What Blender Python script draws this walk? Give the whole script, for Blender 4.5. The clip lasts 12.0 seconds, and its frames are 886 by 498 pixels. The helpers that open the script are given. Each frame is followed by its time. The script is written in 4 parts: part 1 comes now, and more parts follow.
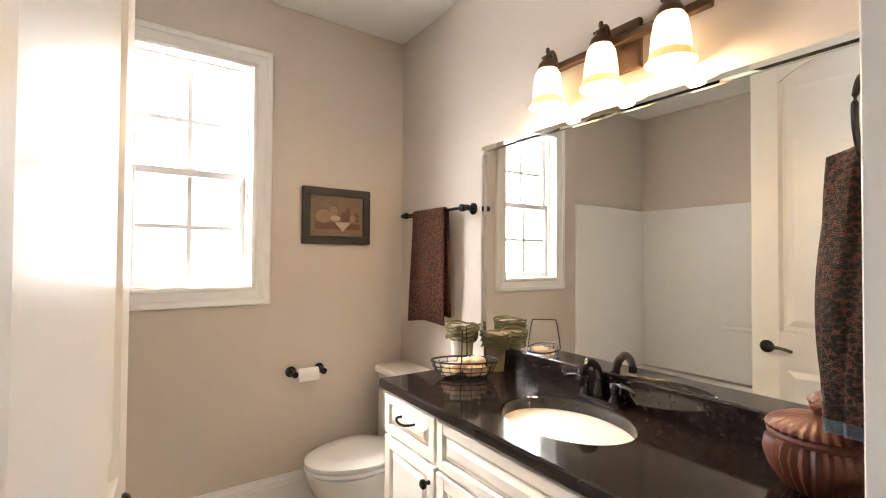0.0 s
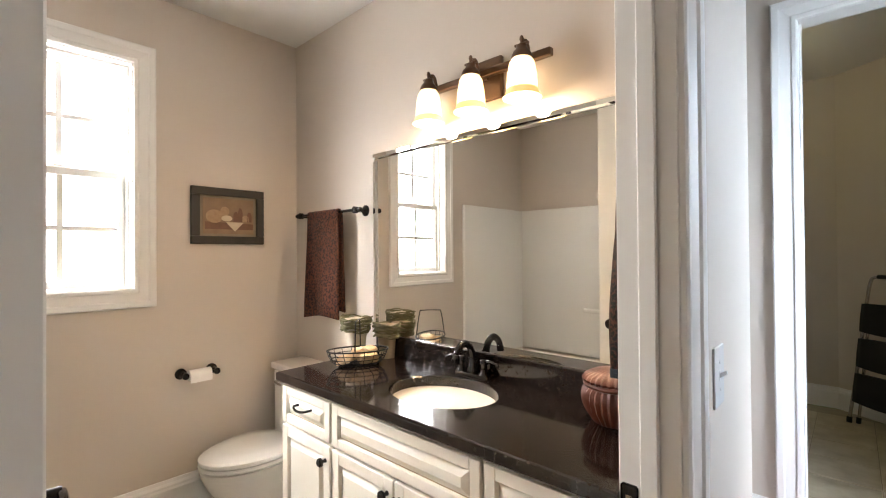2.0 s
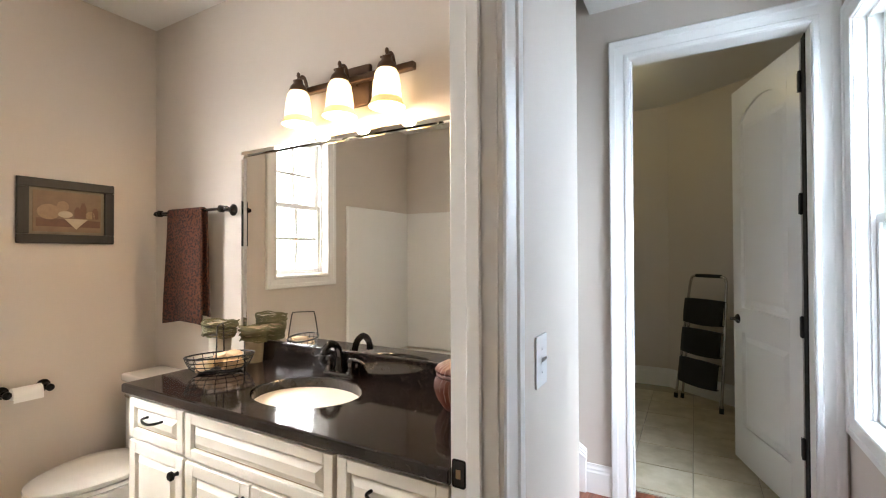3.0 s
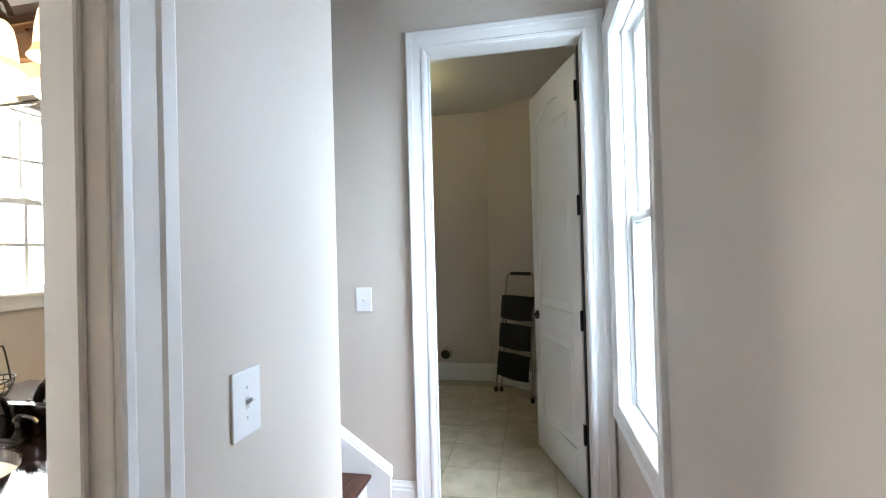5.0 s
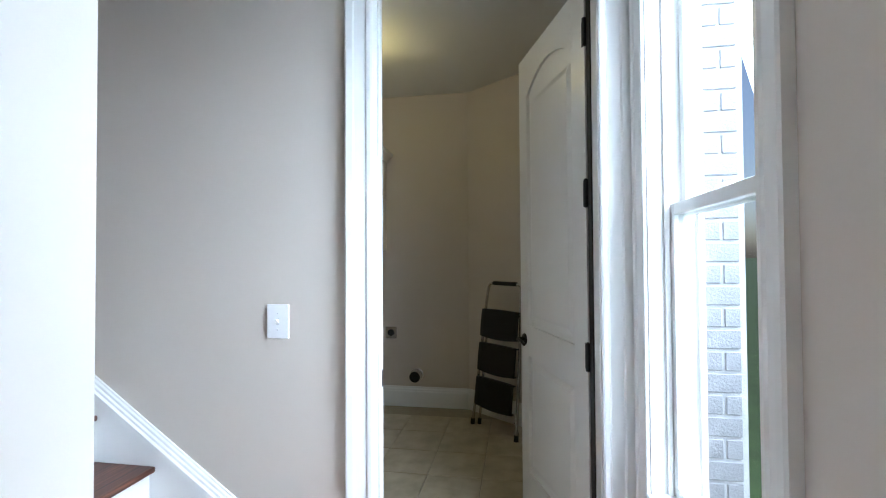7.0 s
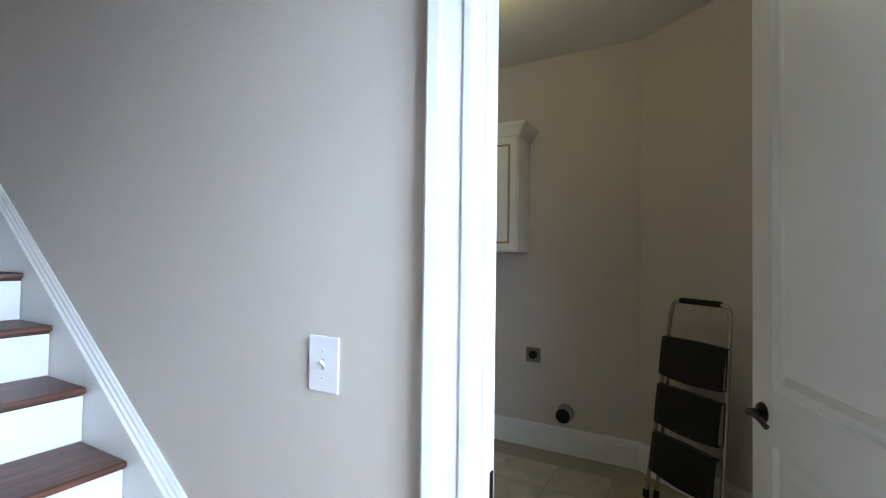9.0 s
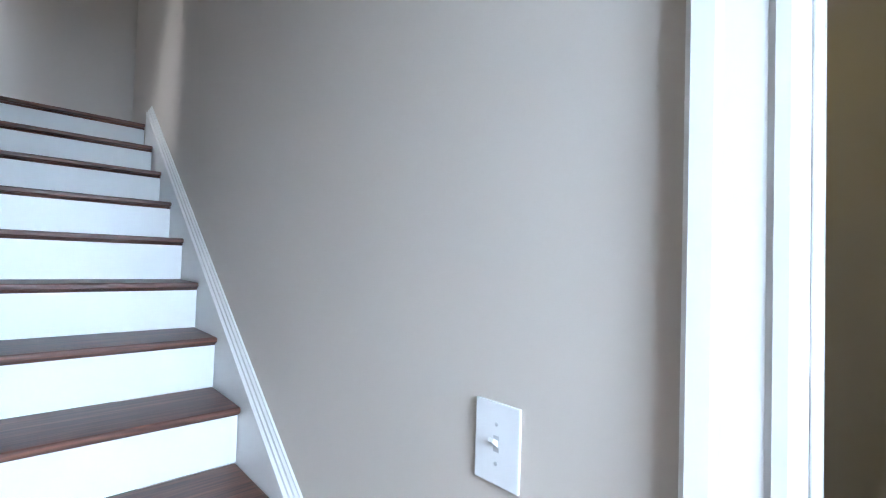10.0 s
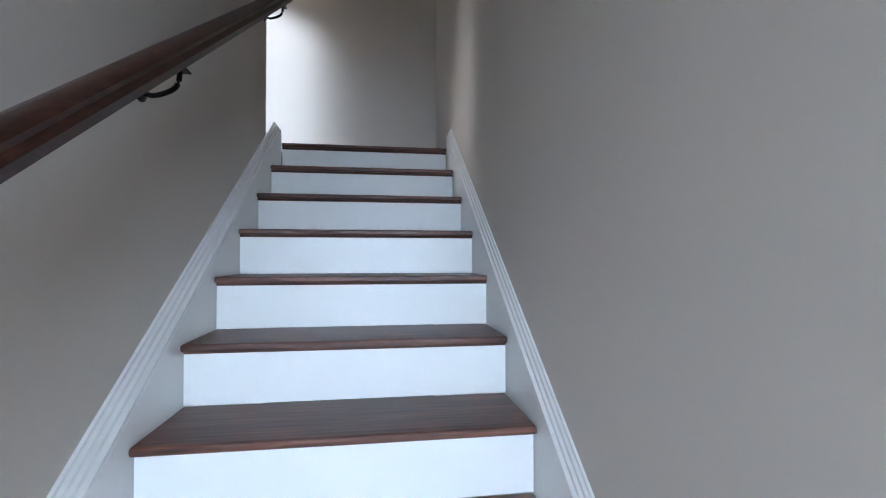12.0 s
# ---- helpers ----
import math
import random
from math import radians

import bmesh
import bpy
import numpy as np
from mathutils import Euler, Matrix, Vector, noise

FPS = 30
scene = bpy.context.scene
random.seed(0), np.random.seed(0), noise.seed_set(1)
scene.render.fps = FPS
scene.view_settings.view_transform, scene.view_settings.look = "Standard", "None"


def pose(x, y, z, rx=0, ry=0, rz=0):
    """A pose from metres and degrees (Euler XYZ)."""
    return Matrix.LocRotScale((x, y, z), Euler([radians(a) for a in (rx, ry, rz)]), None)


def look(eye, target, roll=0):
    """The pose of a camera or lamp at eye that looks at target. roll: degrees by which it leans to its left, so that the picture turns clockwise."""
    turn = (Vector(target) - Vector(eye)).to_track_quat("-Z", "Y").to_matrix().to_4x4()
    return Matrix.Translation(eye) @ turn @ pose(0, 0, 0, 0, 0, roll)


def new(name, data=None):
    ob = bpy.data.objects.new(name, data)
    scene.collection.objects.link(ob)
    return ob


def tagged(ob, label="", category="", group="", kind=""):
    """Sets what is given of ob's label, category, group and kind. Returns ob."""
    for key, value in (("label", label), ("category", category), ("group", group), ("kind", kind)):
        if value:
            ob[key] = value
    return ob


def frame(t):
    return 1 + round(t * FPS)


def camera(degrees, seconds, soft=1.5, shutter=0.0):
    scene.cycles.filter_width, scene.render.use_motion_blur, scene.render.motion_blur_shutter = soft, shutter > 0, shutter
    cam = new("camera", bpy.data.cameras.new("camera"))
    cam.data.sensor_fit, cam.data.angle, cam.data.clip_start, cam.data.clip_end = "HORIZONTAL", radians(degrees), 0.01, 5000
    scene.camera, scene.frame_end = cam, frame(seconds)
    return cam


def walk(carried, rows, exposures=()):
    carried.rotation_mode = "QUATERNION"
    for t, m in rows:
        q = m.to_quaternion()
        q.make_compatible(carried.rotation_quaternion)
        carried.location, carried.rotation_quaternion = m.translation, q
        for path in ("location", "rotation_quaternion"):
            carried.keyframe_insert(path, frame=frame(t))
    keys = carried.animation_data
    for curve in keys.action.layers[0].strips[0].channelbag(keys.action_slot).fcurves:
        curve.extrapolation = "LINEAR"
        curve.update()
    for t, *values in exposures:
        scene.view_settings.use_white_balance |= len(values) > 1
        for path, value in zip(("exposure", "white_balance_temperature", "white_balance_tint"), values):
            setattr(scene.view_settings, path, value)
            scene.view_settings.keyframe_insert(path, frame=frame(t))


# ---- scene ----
cam = camera(89.5, 12.0, soft=1.1)
PATH = [
    (0, (0.047, -0.016, 1.363), (1.183, 1.629, 1.402), 0.4),
    (0.5, (0.023, -0.058, 1.388), (1.203, 1.556, 1.424), 0.4),
    (1, (-0.011, -0.096, 1.387), (1.24, 1.465, 1.42), 0.2),
    (1.5, (-0.039, -0.135, 1.377), (1.308, 1.343, 1.401), -0.0),
    (2, (-0.052, -0.192, 1.376), (1.422, 1.16, 1.394), -0.4),
    (2.5, (-0.054, -0.255, 1.372), (1.551, 0.937, 1.401), -0.4),
    (3, (-0.04, -0.321, 1.375), (1.703, 0.659, 1.398), -0.2),
    (3.5, (0.007, -0.385, 1.37), (1.846, 0.401, 1.382), -0.1),
    (3.7, (0.028, -0.403, 1.37), (1.89, 0.327, 1.375), -0.0),
    (5.3, (0.413, -0.548, 1.384), (2.381, -0.219, 1.411), -1.2),
    (5.5, (0.481, -0.542, 1.375), (2.457, -0.235, 1.403), -0.8),
    (6, (0.672, -0.574, 1.385), (2.647, -0.261, 1.402), -0.4),
    (6.5, (0.856, -0.538, 1.386), (2.833, -0.237, 1.415), -0.4),
    (6.7, (0.934, -0.537, 1.384), (2.91, -0.229, 1.416), -0.4),
    (8.5, (1.678, -0.446, 1.376), (3.553, 0.248, 1.432), 0.4),
    (9, (1.857, -0.373, 1.389), (3.609, 0.589, 1.433), 0.8),
    (9.5, (1.991, -0.246, 1.412), (3.56, 0.994, 1.447), 1.5),
    (10, (2.078, -0.089, 1.428), (3.448, 1.367, 1.484), 1.8),
    (10.5, (2.186, 0.101, 1.447), (3.257, 1.788, 1.503), 0.2),
    (11, (2.214, 0.249, 1.513), (3.008, 2.085, 1.534), -0.2),
    (11.5, (2.224, 0.415, 1.536), (2.725, 2.351, 1.555), -0.6),
    (12, (2.204, 0.539, 1.563), (2.486, 2.518, 1.601), 0.0),
]
EXPOSURE = [(0.0, 0.38, 6450, 13), (3.0, 0.36, 6350, 12), (5.5, 0.36, 6050, 10), (8.5, 0.16, 5800, 10), (10.0, 0.14, 5750, 10), (11.0, -0.1, 5800, 10), (12.0, -0.16, 5900, 11)]
walk(cam, [(t, look(eye, target, roll)) for t, eye, target, roll in PATH], EXPOSURE)

# ---- world and light ----
world = bpy.data.worlds.new("sky")
scene.world = world
world.use_nodes = True
wn = world.node_tree.nodes
sky = wn.new("ShaderNodeTexSky")
sky.sky_type = "NISHITA"
sky.sun_disc = False
sky.sun_elevation = radians(50)
sky.sun_rotation = radians(200)
sky.dust_density = 3.0
world.node_tree.links.new(sky.outputs[0], wn["Background"].inputs[0])
wn["Background"].inputs[1].default_value = 0.15
sun = new("sun", bpy.data.lights.new("sun", "SUN"))
sun.data.energy, sun.data.angle, sun.data.color = 1.2, radians(12), (1.0, 0.95, 0.88)
sun.matrix_basis = look((0, 0, 20), (0 - 7, 18, 20 - 23))


def window_lamp(name, at, towards, w, h, watts, color):
    d = bpy.data.lights.new(name, "AREA")
    d.shape, d.size, d.size_y, d.energy, d.color = "RECTANGLE", w, h, watts, color
    ob = new(name, d)
    ob.matrix_basis = look(at, towards)
    return ob


DAY = (0.86, 0.93, 1.0)
window_lamp("daylight_bath_window", (-0.25, 2.93, 1.75), (-0.25, 0, 1.75), 1.9, 2.4, 205, (1.0, 0.985, 0.96))
window_lamp("daylight_bath_sky", (-1.0, 3.6, 2.95), (0.25, 2.2, 1.75), 2.0, 1.6, 200, (1.0, 0.985, 0.96)).data.spread = radians(80)
window_lamp("daylight_hall_window_east", (2.95, -1.8, 2.2), (1.75, 0.1, 1.1), 0.8, 1.7, 75, (0.70, 0.845, 1.0))
window_lamp("daylight_hall_window_west", (1.4, -1.8, 2.2), (2.45, 0.1, 1.1), 0.8, 1.7, 75, (0.70, 0.845, 1.0))
window_lamp("daylight_hall_window_middle", (2.2, -1.7, 1.95), (2.14, 1.5, 1.25), 0.6, 1.4, 17.5, (0.70, 0.845, 1.0)).data.spread = radians(60)
window_lamp("daylight_hall_sky", (2.15, -2.0, 3.4), (2.08, 0.1, 0.7), 1.4, 1.3, 230, (0.70, 0.845, 1.0))
window_lamp("daylight_landing_window", (0.9, 3.55, 3.3), (1.45, 4.0, 2.8), 0.4, 1.0, 4.2, (0.76, 0.87, 1.0)).data.spread = radians(26)


# ---- materials ----
def mat(name, color, rough=0.5, metal=0.0, vary=0.06, scale=6.0, fine=120.0, bump=0.02, coat=0.0, tint=None, rv=0.12):
    """Paint-like surface: colour varies at two scales, with fine relief."""
    m = bpy.data.materials.new(name)
    m.use_nodes = True
    nt = m.node_tree
    b = nt.nodes["Principled BSDF"]
    tc = nt.nodes.new("ShaderNodeTexCoord")
    n1, n2 = nt.nodes.new("ShaderNodeTexNoise"), nt.nodes.new("ShaderNodeTexNoise")
    n1.inputs["Scale"].default_value, n2.inputs["Scale"].default_value = scale, fine
    n1.inputs["Detail"].default_value = 4
    for n in (n1, n2):
        nt.links.new(tc.outputs["Object"], n.inputs["Vector"])
    mix = nt.nodes.new("ShaderNodeMix")
    mix.data_type = "RGBA"
    c2 = tint or tuple(max(0, c * (1 - 2.2 * vary)) for c in color)
    mix.inputs[6].default_value = (*[min(1, c * (1 + vary)) for c in color], 1)
    mix.inputs[7].default_value = (*c2, 1)
    nt.links.new(n1.outputs[0], mix.inputs[0])
    nt.links.new(mix.outputs[2], b.inputs["Base Color"])
    b.inputs["Metallic"].default_value = metal
    r = nt.nodes.new("ShaderNodeMapRange")
    r.inputs[3].default_value, r.inputs[4].default_value = max(0.02, rough * (1 - rv)), min(1, rough * (1 + rv))
    nt.links.new(n2.outputs[0], r.inputs[0])
    nt.links.new(r.outputs[0], b.inputs["Roughness"])
    b.inputs["Coat Weight"].default_value = coat
    if bump:
        bp = nt.nodes.new("ShaderNodeBump")
        bp.inputs["Strength"].default_value = bump
        bp.inputs["Distance"].default_value = 0.01
        nt.links.new(n2.outputs[0], bp.inputs["Height"])
        nt.links.new(bp.outputs[0], b.inputs["Normal"])
    return m


def ramp_mat(name, build, rough=0.5, coat=0.0, bump=0.0):
    """A surface whose colour comes from build(nodes, links, coordinates) -> (colour socket, height socket)."""
    m = bpy.data.materials.new(name)
    m.use_nodes = True
    nt = m.node_tree
    b = nt.nodes["Principled BSDF"]
    tc = nt.nodes.new("ShaderNodeTexCoord")
    col, hgt = build(nt.nodes, nt.links, tc.outputs["Object"])
    nt.links.new(col, b.inputs["Base Color"])
    b.inputs["Roughness"].default_value = rough
    b.inputs["Coat Weight"].default_value = coat
    if bump:
        bp = nt.nodes.new("ShaderNodeBump")
        bp.inputs["Strength"].default_value, bp.inputs["Distance"].default_value = bump, 0.01
        nt.links.new(hgt, bp.inputs["Height"])
        nt.links.new(bp.outputs[0], b.inputs["Normal"])
    return m


def color_ramp(nodes, stops):
    r = nodes.new("ShaderNodeValToRGB")
    while len(r.color_ramp.elements) < len(stops):
        r.color_ramp.elements.new(0.5)
    for e, (p, c) in zip(r.color_ramp.elements, stops):
        e.position, e.color = p, (*c, 1)
    return r


def wood_build(stretch, stops):
    def build(nodes, links, co):
        mp = nodes.new("ShaderNodeMapping")
        mp.inputs["Scale"].default_value = stretch
        links.new(co, mp.inputs[0])
        info = nodes.new("ShaderNodeObjectInfo")
        add = nodes.new("ShaderNodeVectorMath")
        add.operation = "MULTIPLY_ADD"
        links.new(info.outputs["Random"], add.inputs[0])
        add.inputs[1].default_value = (7, 13, 5)
        links.new(mp.outputs[0], add.inputs[2])
        n = nodes.new("ShaderNodeTexNoise")
        n.inputs["Scale"].default_value, n.inputs["Detail"].default_value, n.inputs["Distortion"].default_value = 3.0, 8, 0.6
        links.new(add.outputs[0], n.inputs["Vector"])
        r = color_ramp(nodes, stops)
        links.new(n.outputs[0], r.inputs[0])
        return r.outputs[0], n.outputs[0]
    return build


DARKWOOD = [(0.3, (0.024, 0.008, 0.004)), (0.5, (0.07, 0.022, 0.011)), (0.7, (0.14, 0.05, 0.026))]
TREAD = ramp_mat("stained_oak_tread", wood_build((1.3, 30, 26), DARKWOOD), 0.46, 0.0, 0.05)
RAILWOOD = ramp_mat("stained_oak_rail", wood_build((22, 2, 14), [(0.3, (0.014, 0.005, 0.003)), (0.5, (0.04, 0.013, 0.008)), (0.7, (0.08, 0.028, 0.015))]), 0.38, 0.1, 0.08)
PLANK = ramp_mat("cherry_floor_plank", wood_build((1.2, 20, 20), [(0.3, (0.09, 0.022, 0.012)), (0.5, (0.17, 0.045, 0.022)), (0.7, (0.25, 0.08, 0.04))]), 0.3, 0.2, 0.05)


def granite_build(nodes, links, co):
    v = nodes.new("ShaderNodeTexVoronoi")
    v.inputs["Scale"].default_value = 300
    n = nodes.new("ShaderNodeTexNoise")
    n.inputs["Scale"].default_value, n.inputs["Detail"].default_value = 75, 9
    links.new(co, v.inputs["Vector"])
    links.new(co, n.inputs["Vector"])
    mul = nodes.new("ShaderNodeMath")
    mul.operation = "MULTIPLY_ADD"
    links.new(v.outputs["Distance"], mul.inputs[0])
    mul.inputs[1].default_value = 0.25
    links.new(n.outputs[0], mul.inputs[2])
    r = color_ramp(nodes, [(0.45, (0.005, 0.004, 0.004)), (0.62, (0.013, 0.009, 0.008)), (0.76, (0.02, 0.014, 0.011)), (0.9, (0.036, 0.026, 0.02))])
    links.new(mul.outputs[0], r.inputs[0])
    return r.outputs[0], n.outputs[0]


GRANITE = ramp_mat("brown_black_granite", granite_build, 0.09)


def leopard_build(scale, stops):
    def build(nodes, links, co):
        n = nodes.new("ShaderNodeTexNoise")
        n.inputs["Scale"].default_value = scale * 0.8
        links.new(co, n.inputs["Vector"])
        add = nodes.new("ShaderNodeVectorMath")
        add.operation = "MULTIPLY_ADD"
        links.new(n.outputs["Color"], add.inputs[0])
        add.inputs[1].default_value = (0.012, 0.012, 0.012)
        links.new(co, add.inputs[2])
        v = nodes.new("ShaderNodeTexVoronoi")
        v.inputs["Scale"].default_value = scale
        links.new(add.outputs[0], v.inputs["Vector"])
        f = nodes.new("ShaderNodeTexNoise")
        f.inputs["Scale"].default_value = 400
        links.new(co, f.inputs["Vector"])
        r = color_ramp(nodes, stops)
        links.new(v.outputs["Distance"], r.inputs[0])
        return r.outputs[0], f.outputs[0]
    return build


TOWEL = ramp_mat("red_brown_spotted_terry", leopard_build(95, [(0.2, (0.018, 0.008, 0.006)), (0.42, (0.05, 0.017, 0.01)), (0.6, (0.125, 0.037, 0.017))]), 0.95, 0, 0.9)
LEOPARD = ramp_mat("leopard_terry", leopard_build(110, [(0.32, (0.007, 0.004, 0.003)), (0.48, (0.018, 0.007, 0.005)), (0.66, (0.075, 0.026, 0.015))]), 0.95, 0, 0.9)


def tile_build(nodes, links, co):
    info = nodes.new("ShaderNodeObjectInfo")
    n = nodes.new("ShaderNodeTexNoise")
    n.inputs["Scale"].default_value, n.inputs["Detail"].default_value = 7, 8
    add = nodes.new("ShaderNodeVectorMath")
    add.operation = "MULTIPLY_ADD"
    links.new(info.outputs["Random"], add.inputs[0])
    add.inputs[1].default_value = (9, 5, 3)
    links.new(co, add.inputs[2])
    links.new(add.outputs[0], n.inputs["Vector"])
    r = color_ramp(nodes, [(0.3, (0.36, 0.30, 0.2)), (0.5, (0.46, 0.39, 0.27)), (0.72, (0.55, 0.48, 0.36))])
    links.new(n.outputs[0], r.inputs[0])
    return r.outputs[0], n.outputs[0]


TILE = ramp_mat("beige_ceramic_tile", tile_build, 0.35, 0, 0.08)
BRICK = mat("pale_grey_brick", (0.3, 0.3, 0.31), 0.85, 0, 0.15, 14, 120, 0.3)
WALL = mat("greige_wall_paint", (0.595, 0.53, 0.46), 0.6, 0, 0.015, 1.5, 260, 0.02)
CEIL = mat("white_ceiling_paint", (0.78, 0.77, 0.74), 0.8, 0, 0.015, 2, 180, 0.05)
TRIM = mat("white_trim_enamel", (0.82, 0.81, 0.78), 0.28, 0, 0.012, 3, 12, 0.0, 0, None, 0.03)
RISER = mat("white_riser_paint", (0.82, 0.82, 0.80), 0.35, 0, 0.03, 4, 12, 0.0, 0, None, 0.03)
DOORW = mat("white_door_enamel", (0.78, 0.76, 0.71), 0.3, 0, 0.012, 3, 9, 0.0, 0, None, 0.03)
CREAM = mat("cream_glazed_cabinet_paint", (0.80, 0.755, 0.67), 0.35, 0, 0.04, 7, 60, 0.0, 0, (0.71, 0.64, 0.53), 0.04)
GLAZE = mat("brown_glaze", (0.36, 0.25, 0.14), 0.5, 0, 0.12, 12, 80, 0.02)
BRONZE = mat("oil_rubbed_bronze", (0.009, 0.007, 0.006), 0.2, 0.25, 0.2, 20, 150, 0.03)
BRONZEB = mat("brushed_brown_bronze", (0.13, 0.075, 0.045), 0.4, 0.55, 0.2, 12, 90, 0.04)
BLACK = mat("black_iron", (0.012, 0.011, 0.011), 0.45, 0.2, 0.15, 20, 150, 0.03)
CHROME = mat("steel_tube", (0.55, 0.54, 0.52), 0.25, 1.0, 0.1, 15, 100, 0.01)
# black plastic; also colours the strip for the laundry door's shaded hinge gap
PLASTICK = mat("black_plastic_and_gap_shade", (0.005, 0.005, 0.005), 0.8, 0, 0.2, 30, 200, 0.1)
PORC = mat("white_porcelain", (0.82, 0.80, 0.76), 0.08, 0, 0.01, 3, 40, 0.0)
ACRYL = mat("white_acrylic_surround", (0.80, 0.79, 0.76), 0.22, 0, 0.012, 2, 40, 0.006)
PLATE = mat("white_plastic_plate", (0.84, 0.84, 0.83), 0.25, 0, 0.01, 10, 60, 0.004)
SCREW = mat("painted_screw", (0.62, 0.62, 0.62), 0.35, 0.3, 0.1, 60, 100, 0.0)
PAPER = mat("white_tissue", (0.86, 0.85, 0.82), 0.95, 0, 0.02, 30, 200, 0.1)
POTW = mat("whitewashed_pot", (0.62, 0.56, 0.46), 0.8, 0, 0.1, 14, 120, 0.08)
POTT = mat("tan_pot", (0.36, 0.28, 0.19), 0.8, 0, 0.12, 14, 120, 0.08)
ROPE = mat("green_twisted_rope", (0.075, 0.085, 0.04), 0.9, 0, 0.3, 60, 260, 0.5, 0, (0.19, 0.15, 0.08))
SOAP = mat("cream_sea_sponge", (0.5, 0.31, 0.17), 0.9, 0, 0.25, 22, 160, 0.5, 0, (0.66, 0.54, 0.38))
WICKER = mat("red_brown_rattan", (0.115, 0.034, 0.018), 0.34, 0, 0.3, 18, 140, 0.12, 0, (0.05, 0.016, 0.01))
FRAMEB = mat("black_brown_frame", (0.008, 0.006, 0.005), 0.5, 0, 0.2, 14, 120, 0.05)
SEPIA = mat("sepia_print", (0.21, 0.13, 0.07), 0.5, 0, 0.2, 18, 90, 0.0, 0, (0.12, 0.07, 0.035))
MATBOARD = mat("olive_mat_board", (0.19, 0.15, 0.10), 0.7, 0, 0.1, 30, 150, 0.0)
PR1 = mat("print_table_brown", (0.14, 0.06, 0.03), 0.6, 0, 0.25, 30, 150, 0)
PR2 = mat("print_cloth_cream", (0.5, 0.41, 0.28), 0.6, 0, 0.15, 30, 150, 0)
PR3 = mat("print_loaf_ochre", (0.16, 0.09, 0.045), 0.6, 0, 0.4, 60, 150, 0, 0, (0.34, 0.24, 0.14))
BLUEH = mat("slate_blue_towel_hem", (0.05, 0.07, 0.09), 0.9, 0, 0.15, 30, 200, 0.3)
MORTAR = mat("grey_mortar", (0.5, 0.5, 0.5), 0.9, 0, 0.1, 20, 120, 0.2)
GROUT = mat("beige_grout", (0.38, 0.33, 0.25), 0.85, 0, 0.08, 20, 150, 0.1)
GRASS = mat("lawn", (0.06, 0.11, 0.035), 0.9, 0, 0.3, 3, 60, 0.5)

MIRROR = bpy.data.materials.new("mirror_silver")
MIRROR.use_nodes = True
mb = MIRROR.node_tree.nodes["Principled BSDF"]
mb.inputs["Base Color"].default_value = (0.88, 0.89, 0.87, 1)
mb.inputs["Metallic"].default_value, mb.inputs["Roughness"].default_value = 1.0, 0.012
GLASS = bpy.data.materials.new("window_glass")
GLASS.use_nodes = True
gn = GLASS.node_tree.nodes["Principled BSDF"]
gn.inputs["Transmission Weight"].default_value, gn.inputs["Roughness"].default_value, gn.inputs["IOR"].default_value = 1.0, 0.0, 1.02
SHADE = bpy.data.materials.new("lit_frosted_glass")
SHADE.use_nodes = True
sn = SHADE.node_tree.nodes["Principled BSDF"]
sn.inputs["Base Color"].default_value = (0.9, 0.82, 0.66, 1)
sn.inputs["Roughness"].default_value = 0.35
sn.inputs["Emission Color"].default_value = (1.0, 0.74, 0.40, 1)
sn.inputs["Emission Strength"].default_value = 1.7
RIM = bpy.data.materials.new("lit_amber_glass_rim")
RIM.use_nodes = True
rn = RIM.node_tree.nodes["Principled BSDF"]
rn.inputs["Base Color"].default_value = (0.85, 0.68, 0.4, 1)
rn.inputs["Emission Color"].default_value = (1.0, 0.55, 0.15, 1)
rn.inputs["Emission Strength"].default_value = 0.55
BULB = bpy.data.materials.new("lit_bulb")
BULB.use_nodes = True
bn = BULB.node_tree.nodes["Principled BSDF"]
bn.inputs["Emission Color"].default_value = (1.0, 0.72, 0.38, 1)
bn.inputs["Emission Strength"].default_value = 20.0


# ---- mesh helpers ----
ORG = {}


def thing(name, at, label, category="", group="", kind="", turn=0.0, local=False):
    """An empty at the thing's base; its parts are given in the world's metres, or in its own when local."""
    e = new(name)
    e.matrix_basis = pose(*at, 0, 0, turn)
    ORG[e] = Vector((0, 0, 0)) if local else Vector(at)
    return tagged(e, label, category, group, kind)


def part(name, bm, material, parent, label="", smooth=False):
    bmesh.ops.recalc_face_normals(bm, faces=bm.faces)
    o = ORG[parent]
    if o.length:
        bmesh.ops.translate(bm, verts=bm.verts, vec=-o)
    me = bpy.data.meshes.new(name)
    bm.to_mesh(me)
    bm.free()
    me.materials.append(material)
    if smooth:
        me.polygons.foreach_set("use_smooth", [True] * len(me.polygons))
        me.set_sharp_from_angle(angle=radians(40))
    ob = new(name, me)
    ob.parent = parent
    ORG[ob] = o
    return tagged(ob, label)


def solid(name, bm, material, label, kind="structure", category="", smooth=False):
    """A top-level mesh in world metres."""
    bmesh.ops.recalc_face_normals(bm, faces=bm.faces)
    me = bpy.data.meshes.new(name)
    bm.to_mesh(me)
    bm.free()
    me.materials.append(material)
    if smooth:
        me.polygons.foreach_set("use_smooth", [True] * len(me.polygons))
        me.set_sharp_from_angle(angle=radians(40))
    ob = new(name, me)
    ORG[ob] = Vector((0, 0, 0))
    return tagged(ob, label, category, "", kind)


